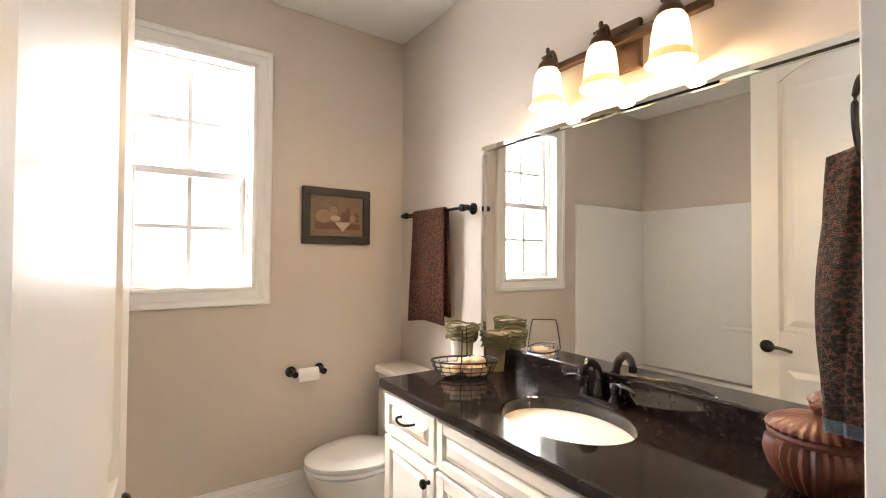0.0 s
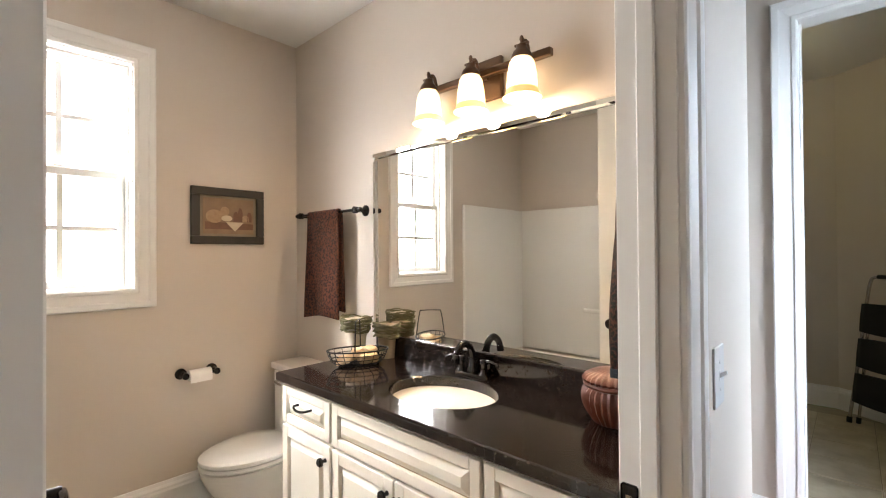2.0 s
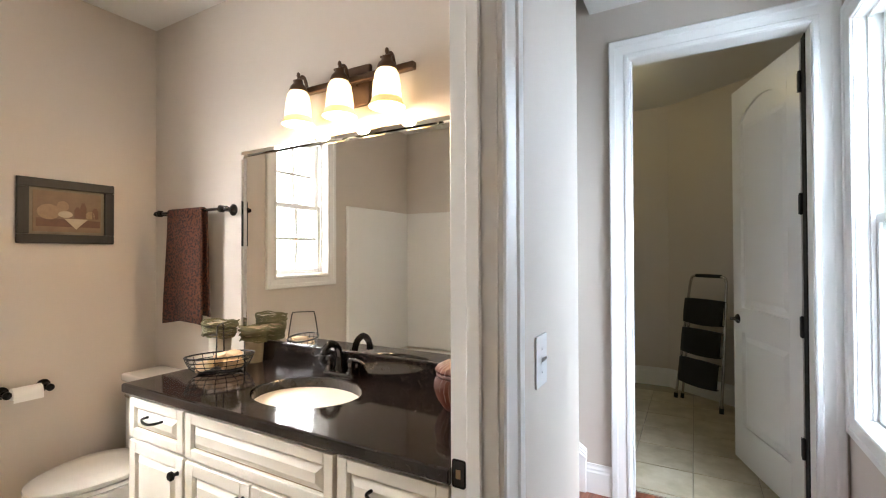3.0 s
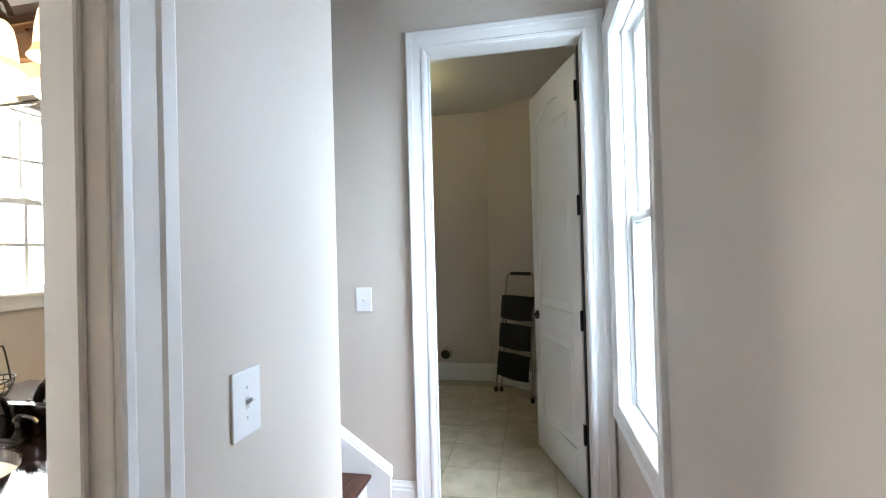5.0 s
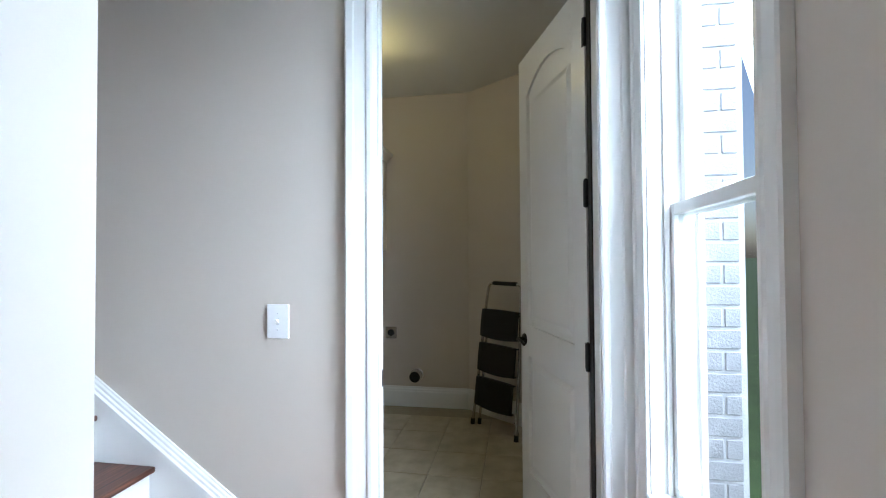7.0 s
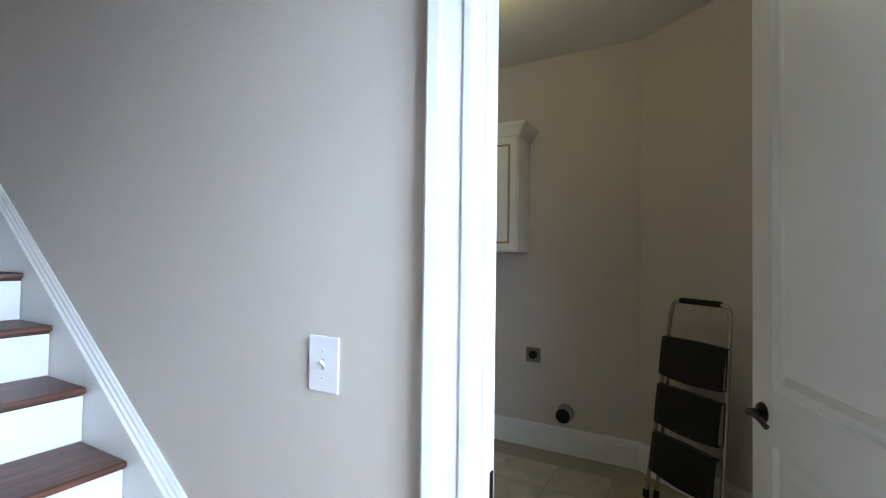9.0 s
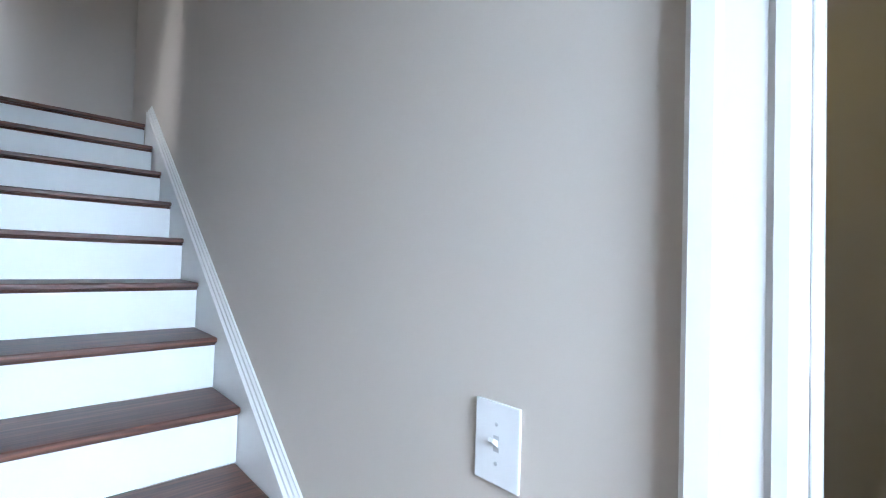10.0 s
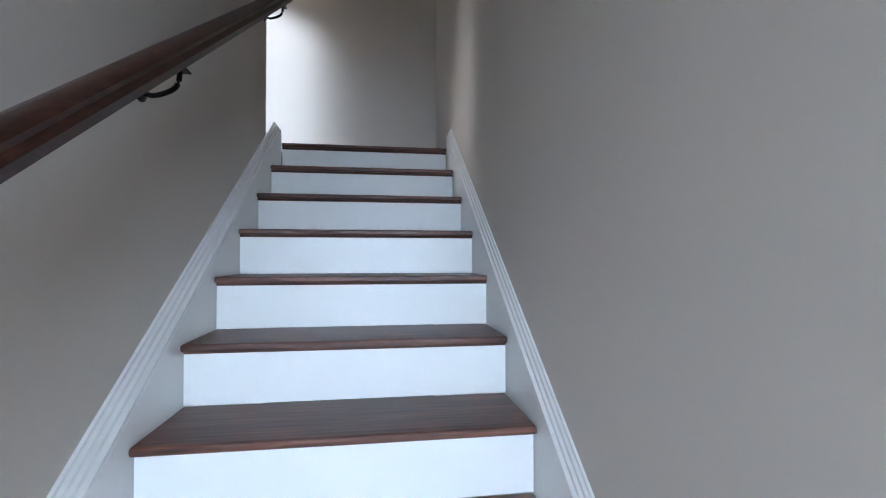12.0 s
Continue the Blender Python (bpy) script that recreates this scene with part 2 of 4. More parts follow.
def box(x0, x1, y0, y1, z0, z1, bev=0.0, seg=1, bm=None):
    bm = bm or bmesh.new()
    m = Matrix.LocRotScale(((x0 + x1) / 2, (y0 + y1) / 2, (z0 + z1) / 2), None, (abs(x1 - x0), abs(y1 - y0), abs(z1 - z0)))
    g = bmesh.ops.create_cube(bm, size=1, matrix=m)
    if bev:
        es = list({e for v in g["verts"] for e in v.link_edges})
        bmesh.ops.bevel(bm, geom=es, offset=bev, segments=seg, affect="EDGES", profile=0.6)
    return bm


def prism(poly, axis, a0, a1, bm=None):
    """A polygon of (u, v) drawn out along an axis; u, v are the other two axes in order."""
    bm = bm or bmesh.new()

    def put(u, v, a):
        return {"x": (a, u, v), "y": (u, a, v), "z": (u, v, a)}[axis]
    lo = [bm.verts.new(put(u, v, a0)) for u, v in poly]
    hi = [bm.verts.new(put(u, v, a1)) for u, v in poly]
    n = len(poly)
    bm.faces.new(lo)
    bm.faces.new(hi[::-1])
    for i in range(n):
        bm.faces.new((lo[i], hi[i], hi[(i + 1) % n], lo[(i + 1) % n]))
    return bm


def rings(loops, bm=None, cap0=True, cap1=True, closed=True):
    """A skin over loops of equal length."""
    bm = bm or bmesh.new()
    vs = [[bm.verts.new(p) for p in lp] for lp in loops]
    n = len(loops[0])
    for a, b in zip(vs, vs[1:]):
        for i in range(n if closed else n - 1):
            bm.faces.new((a[i], a[(i + 1) % n], b[(i + 1) % n], b[i]))
    if cap0:
        bm.faces.new(vs[0][::-1])
    if cap1:
        bm.faces.new(vs[-1])
    return bm


def lathe(profile, at, n=24, bm=None, axis="z", cap0=True, cap1=True, wave=0.0, waves=0):
    at = Vector(at)
    loops = []
    for r, h in profile:
        lp = []
        for i in range(n):
            a = 2 * math.pi * i / n
            q = max(r, 0.0004) * (1 + wave * math.cos(waves * a))
            c, s = q * math.cos(a), q * math.sin(a)
            lp.append(at + Vector({"z": (c, s, h), "x": (h, c, s), "y": (c, h, s)}[axis]))
        loops.append(lp)
    return rings(loops, bm, cap0, cap1)


def ellipse_rings(rows, n=28, bm=None):
    """Rows of (cx, cy, rx, ry, z)."""
    return rings([[(cx + rx * math.cos(2 * math.pi * i / n), cy + ry * math.sin(2 * math.pi * i / n), z) for i in range(n)] for cx, cy, rx, ry, z in rows], bm)


def sweep(pts, r, n=8, bm=None, closed=False, flat=1.0):
    """A round bar along points."""
    bm = bm or bmesh.new()
    pts = [Vector(p) for p in pts]
    k = len(pts)
    loops = []
    up = Vector((0, 0, 1))
    for i, p in enumerate(pts):
        d = (pts[(i + 1) % k] - pts[i - 1]) if closed else (pts[min(i + 1, k - 1)] - pts[max(i - 1, 0)])
        d.normalize()
        ref = up if abs(d.z) < 0.95 else Vector((1, 0, 0))
        u = d.cross(ref).normalized()
        v = u.cross(d)
        loops.append([p + u * r * math.cos(2 * math.pi * j / n) + v * r * flat * math.sin(2 * math.pi * j / n) for j in range(n)])
    if closed:
        loops.append(loops[0])
    rings(loops, bm, not closed, not closed)
    if closed:
        bmesh.ops.remove_doubles(bm, verts=bm.verts, dist=1e-6)
    return bm


def frustum(m, u0, u1, v0, v1, w0, w1, inset, bm=None):
    """A raised panel in the plane of m: foot on w0, face inset at w1."""
    bm = bm or bmesh.new()
    return rings([[m @ Vector(p) for p in lp] for lp in (
        ((u0, v0, w0), (u1, v0, w0), (u1, v1, w0), (u0, v1, w0)),
        ((u0 + inset, v0 + inset, w1), (u1 - inset, v0 + inset, w1), (u1 - inset, v1 - inset, w1), (u0 + inset, v1 - inset, w1)))], bm)


def bez(points, n=10):
    """A smooth line through points."""
    out = []
    p = [Vector(q) for q in points]
    p = [p[0]] + p + [p[-1]]
    for a, b, c, d in zip(p, p[1:], p[2:], p[3:]):
        for i in range(n):
            t = i / n
            out.append(0.5 * (2 * b + (c - a) * t + (2 * a - 5 * b + 4 * c - d) * t * t + (3 * b - a - 3 * c + d) * t ** 3))
    return out + [p[-1]]


# ---- plan ----
BX = 1.335          # vanity wall, room face
SX = 1.588           # stair side of the same wall
EX = 2.645          # laundry wall, hall face
EL = 2.755          # laundry wall, laundry face
HN, HB = 0.042, 0.155     # hall wall beside the bathroom, hall and bath face
HS = -0.93         # hall south wall
NY = 2.275          # bath window wall
BC, HC, TC = 2.62, 2.77, 4.6    # ceilings: bath, hall, stairwell
RISE, RUN, NOSE1 = 0.1845, 0.264, 0.338
FIRST = 0.02        # the first riser is taller by this
LANDY = NOSE1 + 11 * RUN
LANDZ = FIRST + 12 * RISE
BACKY = 4.0

# walls
b = box(-1.5, -0.086, HN, HB, 0, HC)
box(0.87, BX, HN, HB, 0, HC, bm=b)
box(-0.086, 0.87, HN, HB, 2.465, HC, bm=b)
wall_bath_south = solid("wall_bath_south", b, WALL, "greige painted wall with the bathroom doorway")
b = box(BX, SX, HN, 3.08, 0, HC)
box(BX, SX, 0.2, 3.08, HC, TC, bm=b)
wall_vanity = solid("wall_vanity", b, WALL, "greige painted wall between bathroom and stairs")
b = box(-1.3, -0.015, NY, NY + 0.15, 0, HC)
box(0.52, BX, NY, NY + 0.15, 0, HC, bm=b)
box(-0.015, 0.52, NY, NY + 0.15, 0, 1.207, bm=b)
box(-0.015, 0.52, NY, NY + 0.15, 2.287, HC, bm=b)
wall_north = solid("wall_north", b, WALL, "greige painted bathroom wall with a window")
wall_west = solid("wall_west", box(-1.3, -1.16, HB, NY, 0, HC), WALL, "greige painted bathroom wall behind the tub")
wall_tub_end = solid("wall_tub_end", box(-1.16, -0.24, HB + 0.3, 0.6, 0, HC), WALL, "greige painted wall at the tub's end")
b = box(-1.5, 1.84, HS - 0.17, HS, 0, HC)
box(2.53, EX, HS - 0.17, HS, 0, HC, bm=b)
box(1.84, 2.53, HS - 0.17, HS, 0, 0.645, bm=b)
box(1.84, 2.53, HS - 0.17, HS, 2.41, HC, bm=b)
wall_south = solid("wall_south", b, WALL, "greige painted hall wall with a tall window")
wall_hall_end = solid("wall_hall_end", box(-1.62, -1.5, HS - 0.17, HB, 0, HC), WALL, "greige painted wall closing the hall")
b = box(EX, EL, HS - 0.17, -0.83, 0, HC)
box(EX, EL, 0.011, 4.12, 0, HC, bm=b)
box(EX, EL, -0.83, 0.011, 2.49, HC, bm=b)
box(EX, EL, 0.2, 4.12, HC, TC, bm=b)
wall_east = solid("wall_east", b, WALL, "greige painted wall along the stairs with the laundry doorway")
wall_landing = solid("wall_landing", box(0.72, EX, BACKY, BACKY + 0.12, 1.6, TC), WALL, "greige painted wall behind the stair landing")
b = box(0.72, 0.84, 2.95, 3.2, 1.6, TC)
box(0.72, 0.84, 3.9, BACKY, 1.6, TC, bm=b)
box(0.72, 0.84, 3.2, 3.9, 1.6, 2.8, bm=b)
box(0.72, 0.84, 3.2, 3.9, 4.0, TC, bm=b)
wall_landing_west = solid("wall_landing_west", b, WALL, "greige painted landing wall with a window opening")
wall_landing_south = solid("wall_landing_south", box(0.84, BX, 2.95, 3.08, 1.6, TC), WALL, "greige painted wall beside the stair landing")
wall_over_hall = solid("wall_over_hall", box(SX, EX, 0.08, 0.2, HC + 0.1, TC), WALL, "greige painted wall above the hall ceiling")
# ceilings
ceiling_bath = solid("ceiling_bath", box(-1.16, BX, HB, NY, BC, BC + 0.1), CEIL, "flat white bathroom ceiling")
b = box(-1.5, SX, HS, HN, HC, HC + 0.1)
box(SX, EX, HS, 0.2, HC, HC + 0.1, bm=b)
ceiling_hall = solid("ceiling_hall", b, CEIL, "flat white hall ceiling")
ceiling_stairs = solid("ceiling_stairs", box(0.72, EL, 0.08, BACKY + 0.12, TC, TC + 0.1), CEIL, "flat white stairwell ceiling")

# laundry room shell
LBX = 5.14
wall_laundry_back = solid("wall_laundry_back", box(LBX, LBX + 0.12, -0.09, 2.0, 0, 2.905), WALL, "greige painted laundry wall with dryer connections")
b = prism([(LBX, -0.09), (LBX + 0.12, -0.09), (4.54, -1.12), (4.38, -1.12)], "z", 0, 2.905)
wall_laundry_angled = solid("wall_laundry_angled", b, WALL, "greige painted angled laundry wall")
wall_laundry_south = solid("wall_laundry_south", box(EL, 4.54, -1.24, -1.12, 0, 2.905), WALL, "greige painted laundry side wall")
wall_laundry_north = solid("wall_laundry_north", box(EL, LBX + 0.12, 2.0, 2.12, 0, 2.905), WALL, "greige painted laundry side wall")
ceiling_laundry = solid("ceiling_laundry", box(EL, LBX + 0.12, -1.24, 2.12, 2.905, 3.0), CEIL, "flat white laundry ceiling")

# floors
floor_hall = solid("floor_hall", box(-1.5, 2.8, HS - 0.02, HN, -0.08, -0.014), GROUT, "subfloor under the hall planks")
box_b = box(SX, 2.8, HN, NOSE1 + 0.03, -0.08, -0.014)
floor_hall_2 = solid("floor_stair_foot", box_b, GROUT, "subfloor at the foot of the stairs")
floor_bath = solid("floor_bath", box(-1.16, BX, HN, NY, -0.08, -0.01), GROUT, "grouted bathroom floor bed")
floor_laundry = solid("floor_laundry", box(2.8, LBX, -1.12, 2.0, -0.08, -0.008), GROUT, "grouted laundry floor bed")
ground = solid("ground", box(-400, 400, -400, 400, -0.6, -0.5), GRASS, "lawn around the house")


# ---- mouldings ----
BASEP = [(0, 0), (0.016, 0), (0.016, 0.118), (0.0125, 0.128), (0.0125, 0.138), (0.007, 0.15), (0.005, 0.165), (0, 0.165)]


def baseboard(axis, face, sign, a0, a1, up=0.0):
    b = prism([(face + sign * p, q + (up if q else 0)) for p, q in BASEP], axis, a0, a1)
    return solid("baseboard", b, TRIM, "white moulded baseboard along the wall")


baseboard("y", EX, -1, 0.085, 0.235)
baseboard("x", NY, -1, -0.2, BX, 0.12)
baseboard("y", BX, -1, 1.63, NY - 0.017, 0.12)
baseboard("x", HN, -1, 0.95, SX)
baseboard("x", HS, 1, -1.5, EX - 0.02)
baseboard("x", HN, -1, -1.5, -0.172)
baseboard("y", LBX, -1, -0.09, 2.0, 0.02)
# angled laundry baseboard
AD = Vector((4.38 - LBX, -1.03, 0)).normalized()
AN = Vector((AD.y, -AD.x, 0))
b = bmesh.new()
A0, A1 = Vector((LBX, -0.09, 0)), Vector((4.38, -1.12, 0))
rings([[A + AN * p + Vector((0, 0, q + (0.02 if q else 0))) for p, q in BASEP] for A in (A0, A1)], b)
solid("baseboard", b, TRIM, "white moulded baseboard along the angled wall")

CASEP = [(0, 0), (0, 0.011), (0.006, 0.015), (0.018, 0.015), (0.024, 0.011), (0.06, 0.017), (0.066, 0.022), (0.088, 0.024), (0.094, 0.02), (0.094, 0)]


def casing(name, m, u0, u1, v0, v1, parent, sides=("l", "r", "t"), width=0.094):
    """Mitred moulding round an opening in the plane of m (u across, v up, w out of the wall)."""
    k = width / 0.094
    P = [(p * k, q) for p, q in CASEP]

    def corner(su, sv, u, v, fold):
        return [m @ Vector((u + su * p, v + (sv * p if fold else 0), q)) for p, q in P]
    lower = "b" in sides
    if "l" in sides:
        part(name, rings([corner(-1, -1, u0, v0, lower), corner(-1, 1, u0, v1, True)]), TRIM, parent)
    if "r" in sides:
        part(name, rings([corner(1, -1, u1, v0, lower), corner(1, 1, u1, v1, True)]), TRIM, parent)
    if "t" in sides:
        part(name, rings([corner(-1, 1, u0, v1, True), corner(1, 1, u1, v1, True)]), TRIM, parent)
    if lower:
        part(name, rings([corner(-1, -1, u0, v0, True), corner(1, -1, u1, v0, True)]), TRIM, parent)


def plane_y(y, out):
    """u along x, w towards out in y."""
    return Matrix(((1, 0, 0, 0), (0, 0, out, y), (0, 1, 0, 0), (0, 0, 0, 1)))


def plane_x(x, out):
    """u along y, w towards out in x."""
    return Matrix(((0, 0, out, x), (1, 0, 0, 0), (0, 1, 0, 0), (0, 0, 0, 1)))


# ---- doorways ----
JX0, JX1 = -0.061, 0.84
dw = thing("door_frame_1", (0.386, 0.11, 0), "white painted bathroom door frame with moulded casing", "door frame", kind="structure")
part("jamb", box(JX0 - 0.025, JX0, HN - 0.001, HB + 0.001, 0, 2.44, 0.002), TRIM, dw)
part("jamb", box(JX1, JX1 + 0.03, HN - 0.001, HB + 0.001, 0, 2.44, 0.002), TRIM, dw)
part("jamb_head", box(JX0 - 0.025, JX1 + 0.03, HN - 0.001, HB + 0.001, 2.44, 2.465, 0.002), TRIM, dw)
part("door_stop", box(JX1 - 0.012, JX1, 0.078, 0.112, 0, 2.44, 0.003), TRIM, dw)
part("door_stop", box(JX0, JX0 + 0.008, 0.078, 0.112, 0, 2.44, 0.003), TRIM, dw)
part("strike_plate", box(JX1 - 0.003, JX1 + 0.001, 0.118, 0.152, 0.86, 0.922, 0.004), BRONZE, dw, "dark bronze strike plate")
part("strike_hole", box(JX1 - 0.0042, JX1 - 0.002, 0.130, 0.142, 0.880, 0.900, 0.001), GLAZE, dw)
casing("casing", plane_y(HN, -1), JX0 - 0.006, JX1 + 0.005, 0, 2.446, dw, ("l", "r", "t"), 0.104)
casing("casing", plane_y(HB, 1), JX0 - 0.006, JX1 + 0.006, 0, 2.446, dw, sides=("l", "t"))

LY0, LY1 = -0.808, -0.011
dl = thing("door_frame_2", (EX + 0.09, -0.42, 0), "white painted laundry door frame with moulded casing", "door frame", kind="structure")
part("jamb", box(EX - 0.001, EL + 0.001, LY1, LY1 + 0.021, 0, 2.465, 0.002), TRIM, dl)
part("jamb", box(EX - 0.001, EL + 0.001, LY0 - 0.022, LY0, 0, 2.465, 0.002), TRIM, dl)
part("jamb_head", box(EX - 0.001, EL + 0.001, LY0 - 0.022, LY1 + 0.021, 2.465, 2.49, 0.002), TRIM, dl)
part("door_stop", box(EX + 0.04, EX + 0.065, LY1 - 0.010, LY1, 0, 2.465, 0.003), TRIM, dl)
# added black strip: the shade in the open gap between jamb and leaf
part("hinge_gap_shade", box(EL + 0.002, EL + 0.088, LY0 - 0.02, LY0 + 0.004, 0.005, 2.47, 0.002), PLASTICK, dl, "black strip standing in for the shaded hinge-side gap")
part("strike_plate", box(EL - 0.04, EL - 0.008, LY1 - 0.002, LY1 + 0.001, 0.88, 0.945, 0.0008), BRONZE, dl, "dark bronze strike plate")
casing("casing", plane_x(EX, -1), LY0 - 0.006, LY1 + 0.002, 0, 2.467, dl, ("l", "r", "t"), 0.104)
casing("casing", plane_x(EL, 1), LY0 - 0.026, LY1 + 0.006, 0, 2.467, dl, ("r", "t"))
part("threshold", box(2.70, 2.765, LY0, LY1, -0.004, 0.004, 0.003), PLANK, dl, "dark wooden threshold strip")


def lever(parent, x, z, out, way):
    """A bronze lever on a rose. out: +1 or -1 in y; way: +1 or -1 along x."""
    rose = part("lever_rose", lathe([(0.03, 0), (0.031, 0.004), (0.026, 0.011), (0.012, 0.015), (0.011, 0.045)][::1], (x, out * 0.0, z), 24, axis="y") if out > 0 else
                lathe([(0.03, -0.04), (0.031, -0.044), (0.026, -0.051), (0.012, -0.055), (0.011, -0.085)], (x, 0, z), 24, axis="y"), BRONZE, parent, "dark bronze door rose", True)
    y = 0.045 if out > 0 else -0.085
    part("lever", sweep(bez([(x, y, z), (x + way * 0.03, y, z + 0.004), (x + way * 0.07, y, z + 0.002), (x + way * 0.11, y, z - 0.008)], 5), 0.008, 8), BRONZE, rose, "dark bronze lever handle", True)


def panel_door(name, hinge, turn, width, label, flip):
    """An eight-foot two-panel door; local x runs from the hinge edge to the latch edge, y is its thickness 0 to -0.04."""
    d = thing(name, (*hinge, 0), label, "door", kind="structure", turn=turn, local=True)
    T, H, s = 0.04, 2.46, 0.115
    rails = [(0.012, 0.25), (0.86, 1.02), (H - 0.13, H)]
    part("leaf", box(0, s, -T, 0, 0.012, H, 0.0015), DOORW, d)
    part("stile", box(width - s, width, -T, 0, 0.012, H, 0.0015), DOORW, d)
    for i, (a, c) in enumerate(rails):
        if i < 2:
            part("rail", box(s, width - s, -T, 0, a, c), DOORW, d)
        else:
            n, rise = 14, 0.10
            top = [(s + (width - 2 * s) * i / n, a - rise + rise * math.sin(math.pi * min(1, max(0, (i / n)))) ** 0.8) for i in range(n + 1)]
            part("rail", prism([(s, c)] + top + [(width - s, c)], "y", -T, 0), DOORW, d)
    for v0, v1 in ((0.25, 0.86), (1.02, H - 0.13)):
        for side, y0, sg in (("f", 0, -1), ("k", -T, 1)):
            m = Matrix(((1, 0, 0, 0), (0, 0, -sg, y0), (0, 1, 0, 0), (0, 0, 0, 1)))
            bb = bmesh.new()
            u0, u1 = s - 0.002, width - s + 0.002
            if v1 > 1.5:
                frustum(m, u0 + 0.03, u1 - 0.03, v0 + 0.025, v1 - 0.13, -0.012, -0.003, 0.03, bb)
            else:
                frustum(m, u0 + 0.03, u1 - 0.03, v0 + 0.025, v1 - 0.025, -0.012, -0.003, 0.03, bb)
            part("panel", bb, DOORW, d)
        part("panel_core", box(s, width - s, -T + 0.012, -0.012, v0, v1), DOORW, d)
    # sloping sticking round the panels
    for v0, v1 in ((0.25, 0.86), (1.02, H - 0.23)):
        for y0, y1 in ((0, -0.0115), (-T, -T + 0.0115)):
            for u, du in ((s, 1), (width - s, -1)):
                part("moulding", prism([(u, y0 + (-0.001 if y0 == 0 else 0.001)), (u + du * 0.014, y1), (u, y1)], "z", v0, v1), DOORW, d)
    lever(d, width - 0.065, 0.94, 1, -1)
    lever(d, width - 0.065, 0.94, -1, -1)
    return d


door_bath = panel_door("door_1", (-0.057, 0.149), 85.9, 0.813, "white two-panel bathroom door standing open", 1)
door_laundry = panel_door("door_2", (2.846, -0.798), 18.7, 0.77, "white two-panel laundry door standing open", 1)
for z in (2.25, 1.625, 0.998, 0.382):
    b = lathe([(0.004, -0.056), (0.009, -0.052), (0.009, 0.052), (0.004, 0.056)], (-0.012, 0.006, z), 12)
    h = part("hinge", b, BLACK, door_laundry, "black butt hinge", True)
    part("hinge_leaf", box(-0.0035, -0.0005, -0.036, 0.004, z - 0.05, z + 0.05, 0.001), BLACK, h)
    part("hinge_leaf", box(-0.012, 0.017, 0.0005, 0.004, z - 0.05, z + 0.05, 0.0015), BLACK, h)
    part("hinge_leaf", box(-0.055, -0.012, -0.002, 0.0015, z - 0.05, z + 0.05, 0.0015), BLACK, h)


# ---- windows ----
def sash(parent, name, m, u0, u1, v0, v1, w0, w1, cols, rows, stile=0.035):
    """A glazed sash in the plane of m."""
    def bx(a, c, d, e, f, g, bev=0.002):
        bb = box(a, c, d, e, f, g, bev)
        bmesh.ops.transform(bb, matrix=m, verts=bb.verts)
        return bb
    f = part(name, bx(u0, u0 + stile, v0, v1, w0, w1), TRIM, parent)
    part("sash_stile", bx(u1 - stile, u1, v0, v1, w0, w1), TRIM, f)
    part("sash_rail", bx(u0 + stile, u1 - stile, v0, v0 + stile, w0, w1), TRIM, f)
    part("sash_rail", bx(u0 + stile, u1 - stile, v1 - stile, v1, w0, w1), TRIM, f)
    wm = (w0 + w1) / 2
    for i in range(1, cols):
        u = u0 + stile + (u1 - u0 - 2 * stile) * i / cols
        part("muntin", bx(u - 0.011, u + 0.011, v0 + stile, v1 - stile, wm - 0.007, wm + 0.007), TRIM, f)
    for i in range(1, rows):
        v = v0 + stile + (v1 - v0 - 2 * stile) * i / rows
        part("muntin", bx(u0 + stile, u1 - stile, v - 0.011, v + 0.011, wm - 0.006, wm + 0.006), TRIM, f)
    p = part("pane", bx(u0 + stile, u1 - stile, v0 + stile, v1 - stile, wm - 0.002, wm + 0.002, 0), GLASS, f, "clear glass pane")
    p.visible_shadow = False
    return f


def window(name, m, u0, u1, v0, v1, vm, depth, cols, rows, label, case_w, at):
    w = thing(name, at, label, "window", kind="structure")

    def bx(a, c, d, e, f, g, bev=0.001):
        bb = box(a, c, d, e, f, g, bev)
        bmesh.ops.transform(bb, matrix=m, verts=bb.verts)
        return bb
    t = 0.02
    part("jamb_lining", bx(u0 - t, u0, v0 - t, v1 + t, -depth, 0.001), TRIM, w)
    part("jamb_lining", bx(u1, u1 + t, v0 - t, v1 + t, -depth, 0.001), TRIM, w)
    part("jamb_lining", bx(u0, u1, v1, v1 + t, -depth, 0.001), TRIM, w)
    part("window_sill", bx(u0, u1, v0 - t, v0, -depth, 0.001), TRIM, w)
    # parting beads
    for u, d in ((u0, 1), (u1, -1)):
        part("bead", bx(min(u, u + d * 0.012), max(u, u + d * 0.012), v0, v1, -0.06, -0.045), TRIM, w)
        part("bead", bx(min(u, u + d * 0.012), max(u, u + d * 0.012), v0, v1, -depth + 0.005, -depth + 0.02), TRIM, w)
    part("bead", bx(u0 + 0.012, u1 - 0.012, v1 - 0.014, v1, -0.06, -0.045), TRIM, w)
    sash(w, "lower_sash", m, u0 + 0.004, u1 - 0.004, v0 + 0.002, vm + 0.018, -0.092, -0.062, cols, rows)
    sash(w, "upper_sash", m, u0 + 0.004, u1 - 0.004, vm - 0.018, v1 - 0.002, -0.126, -0.095, cols, rows)
    casing("casing", m, u0 - 0.005, u1 + 0.005, v0 - 0.005, v1 + 0.005, w, ("l", "r", "t", "b"), case_w)
    part("sash_lock", bx((u0 + u1) / 2 - 0.025, (u0 + u1) / 2 + 0.025, vm + 0.0185, vm + 0.03, -0.09, -0.07, 0.003), TRIM, w)
    return w


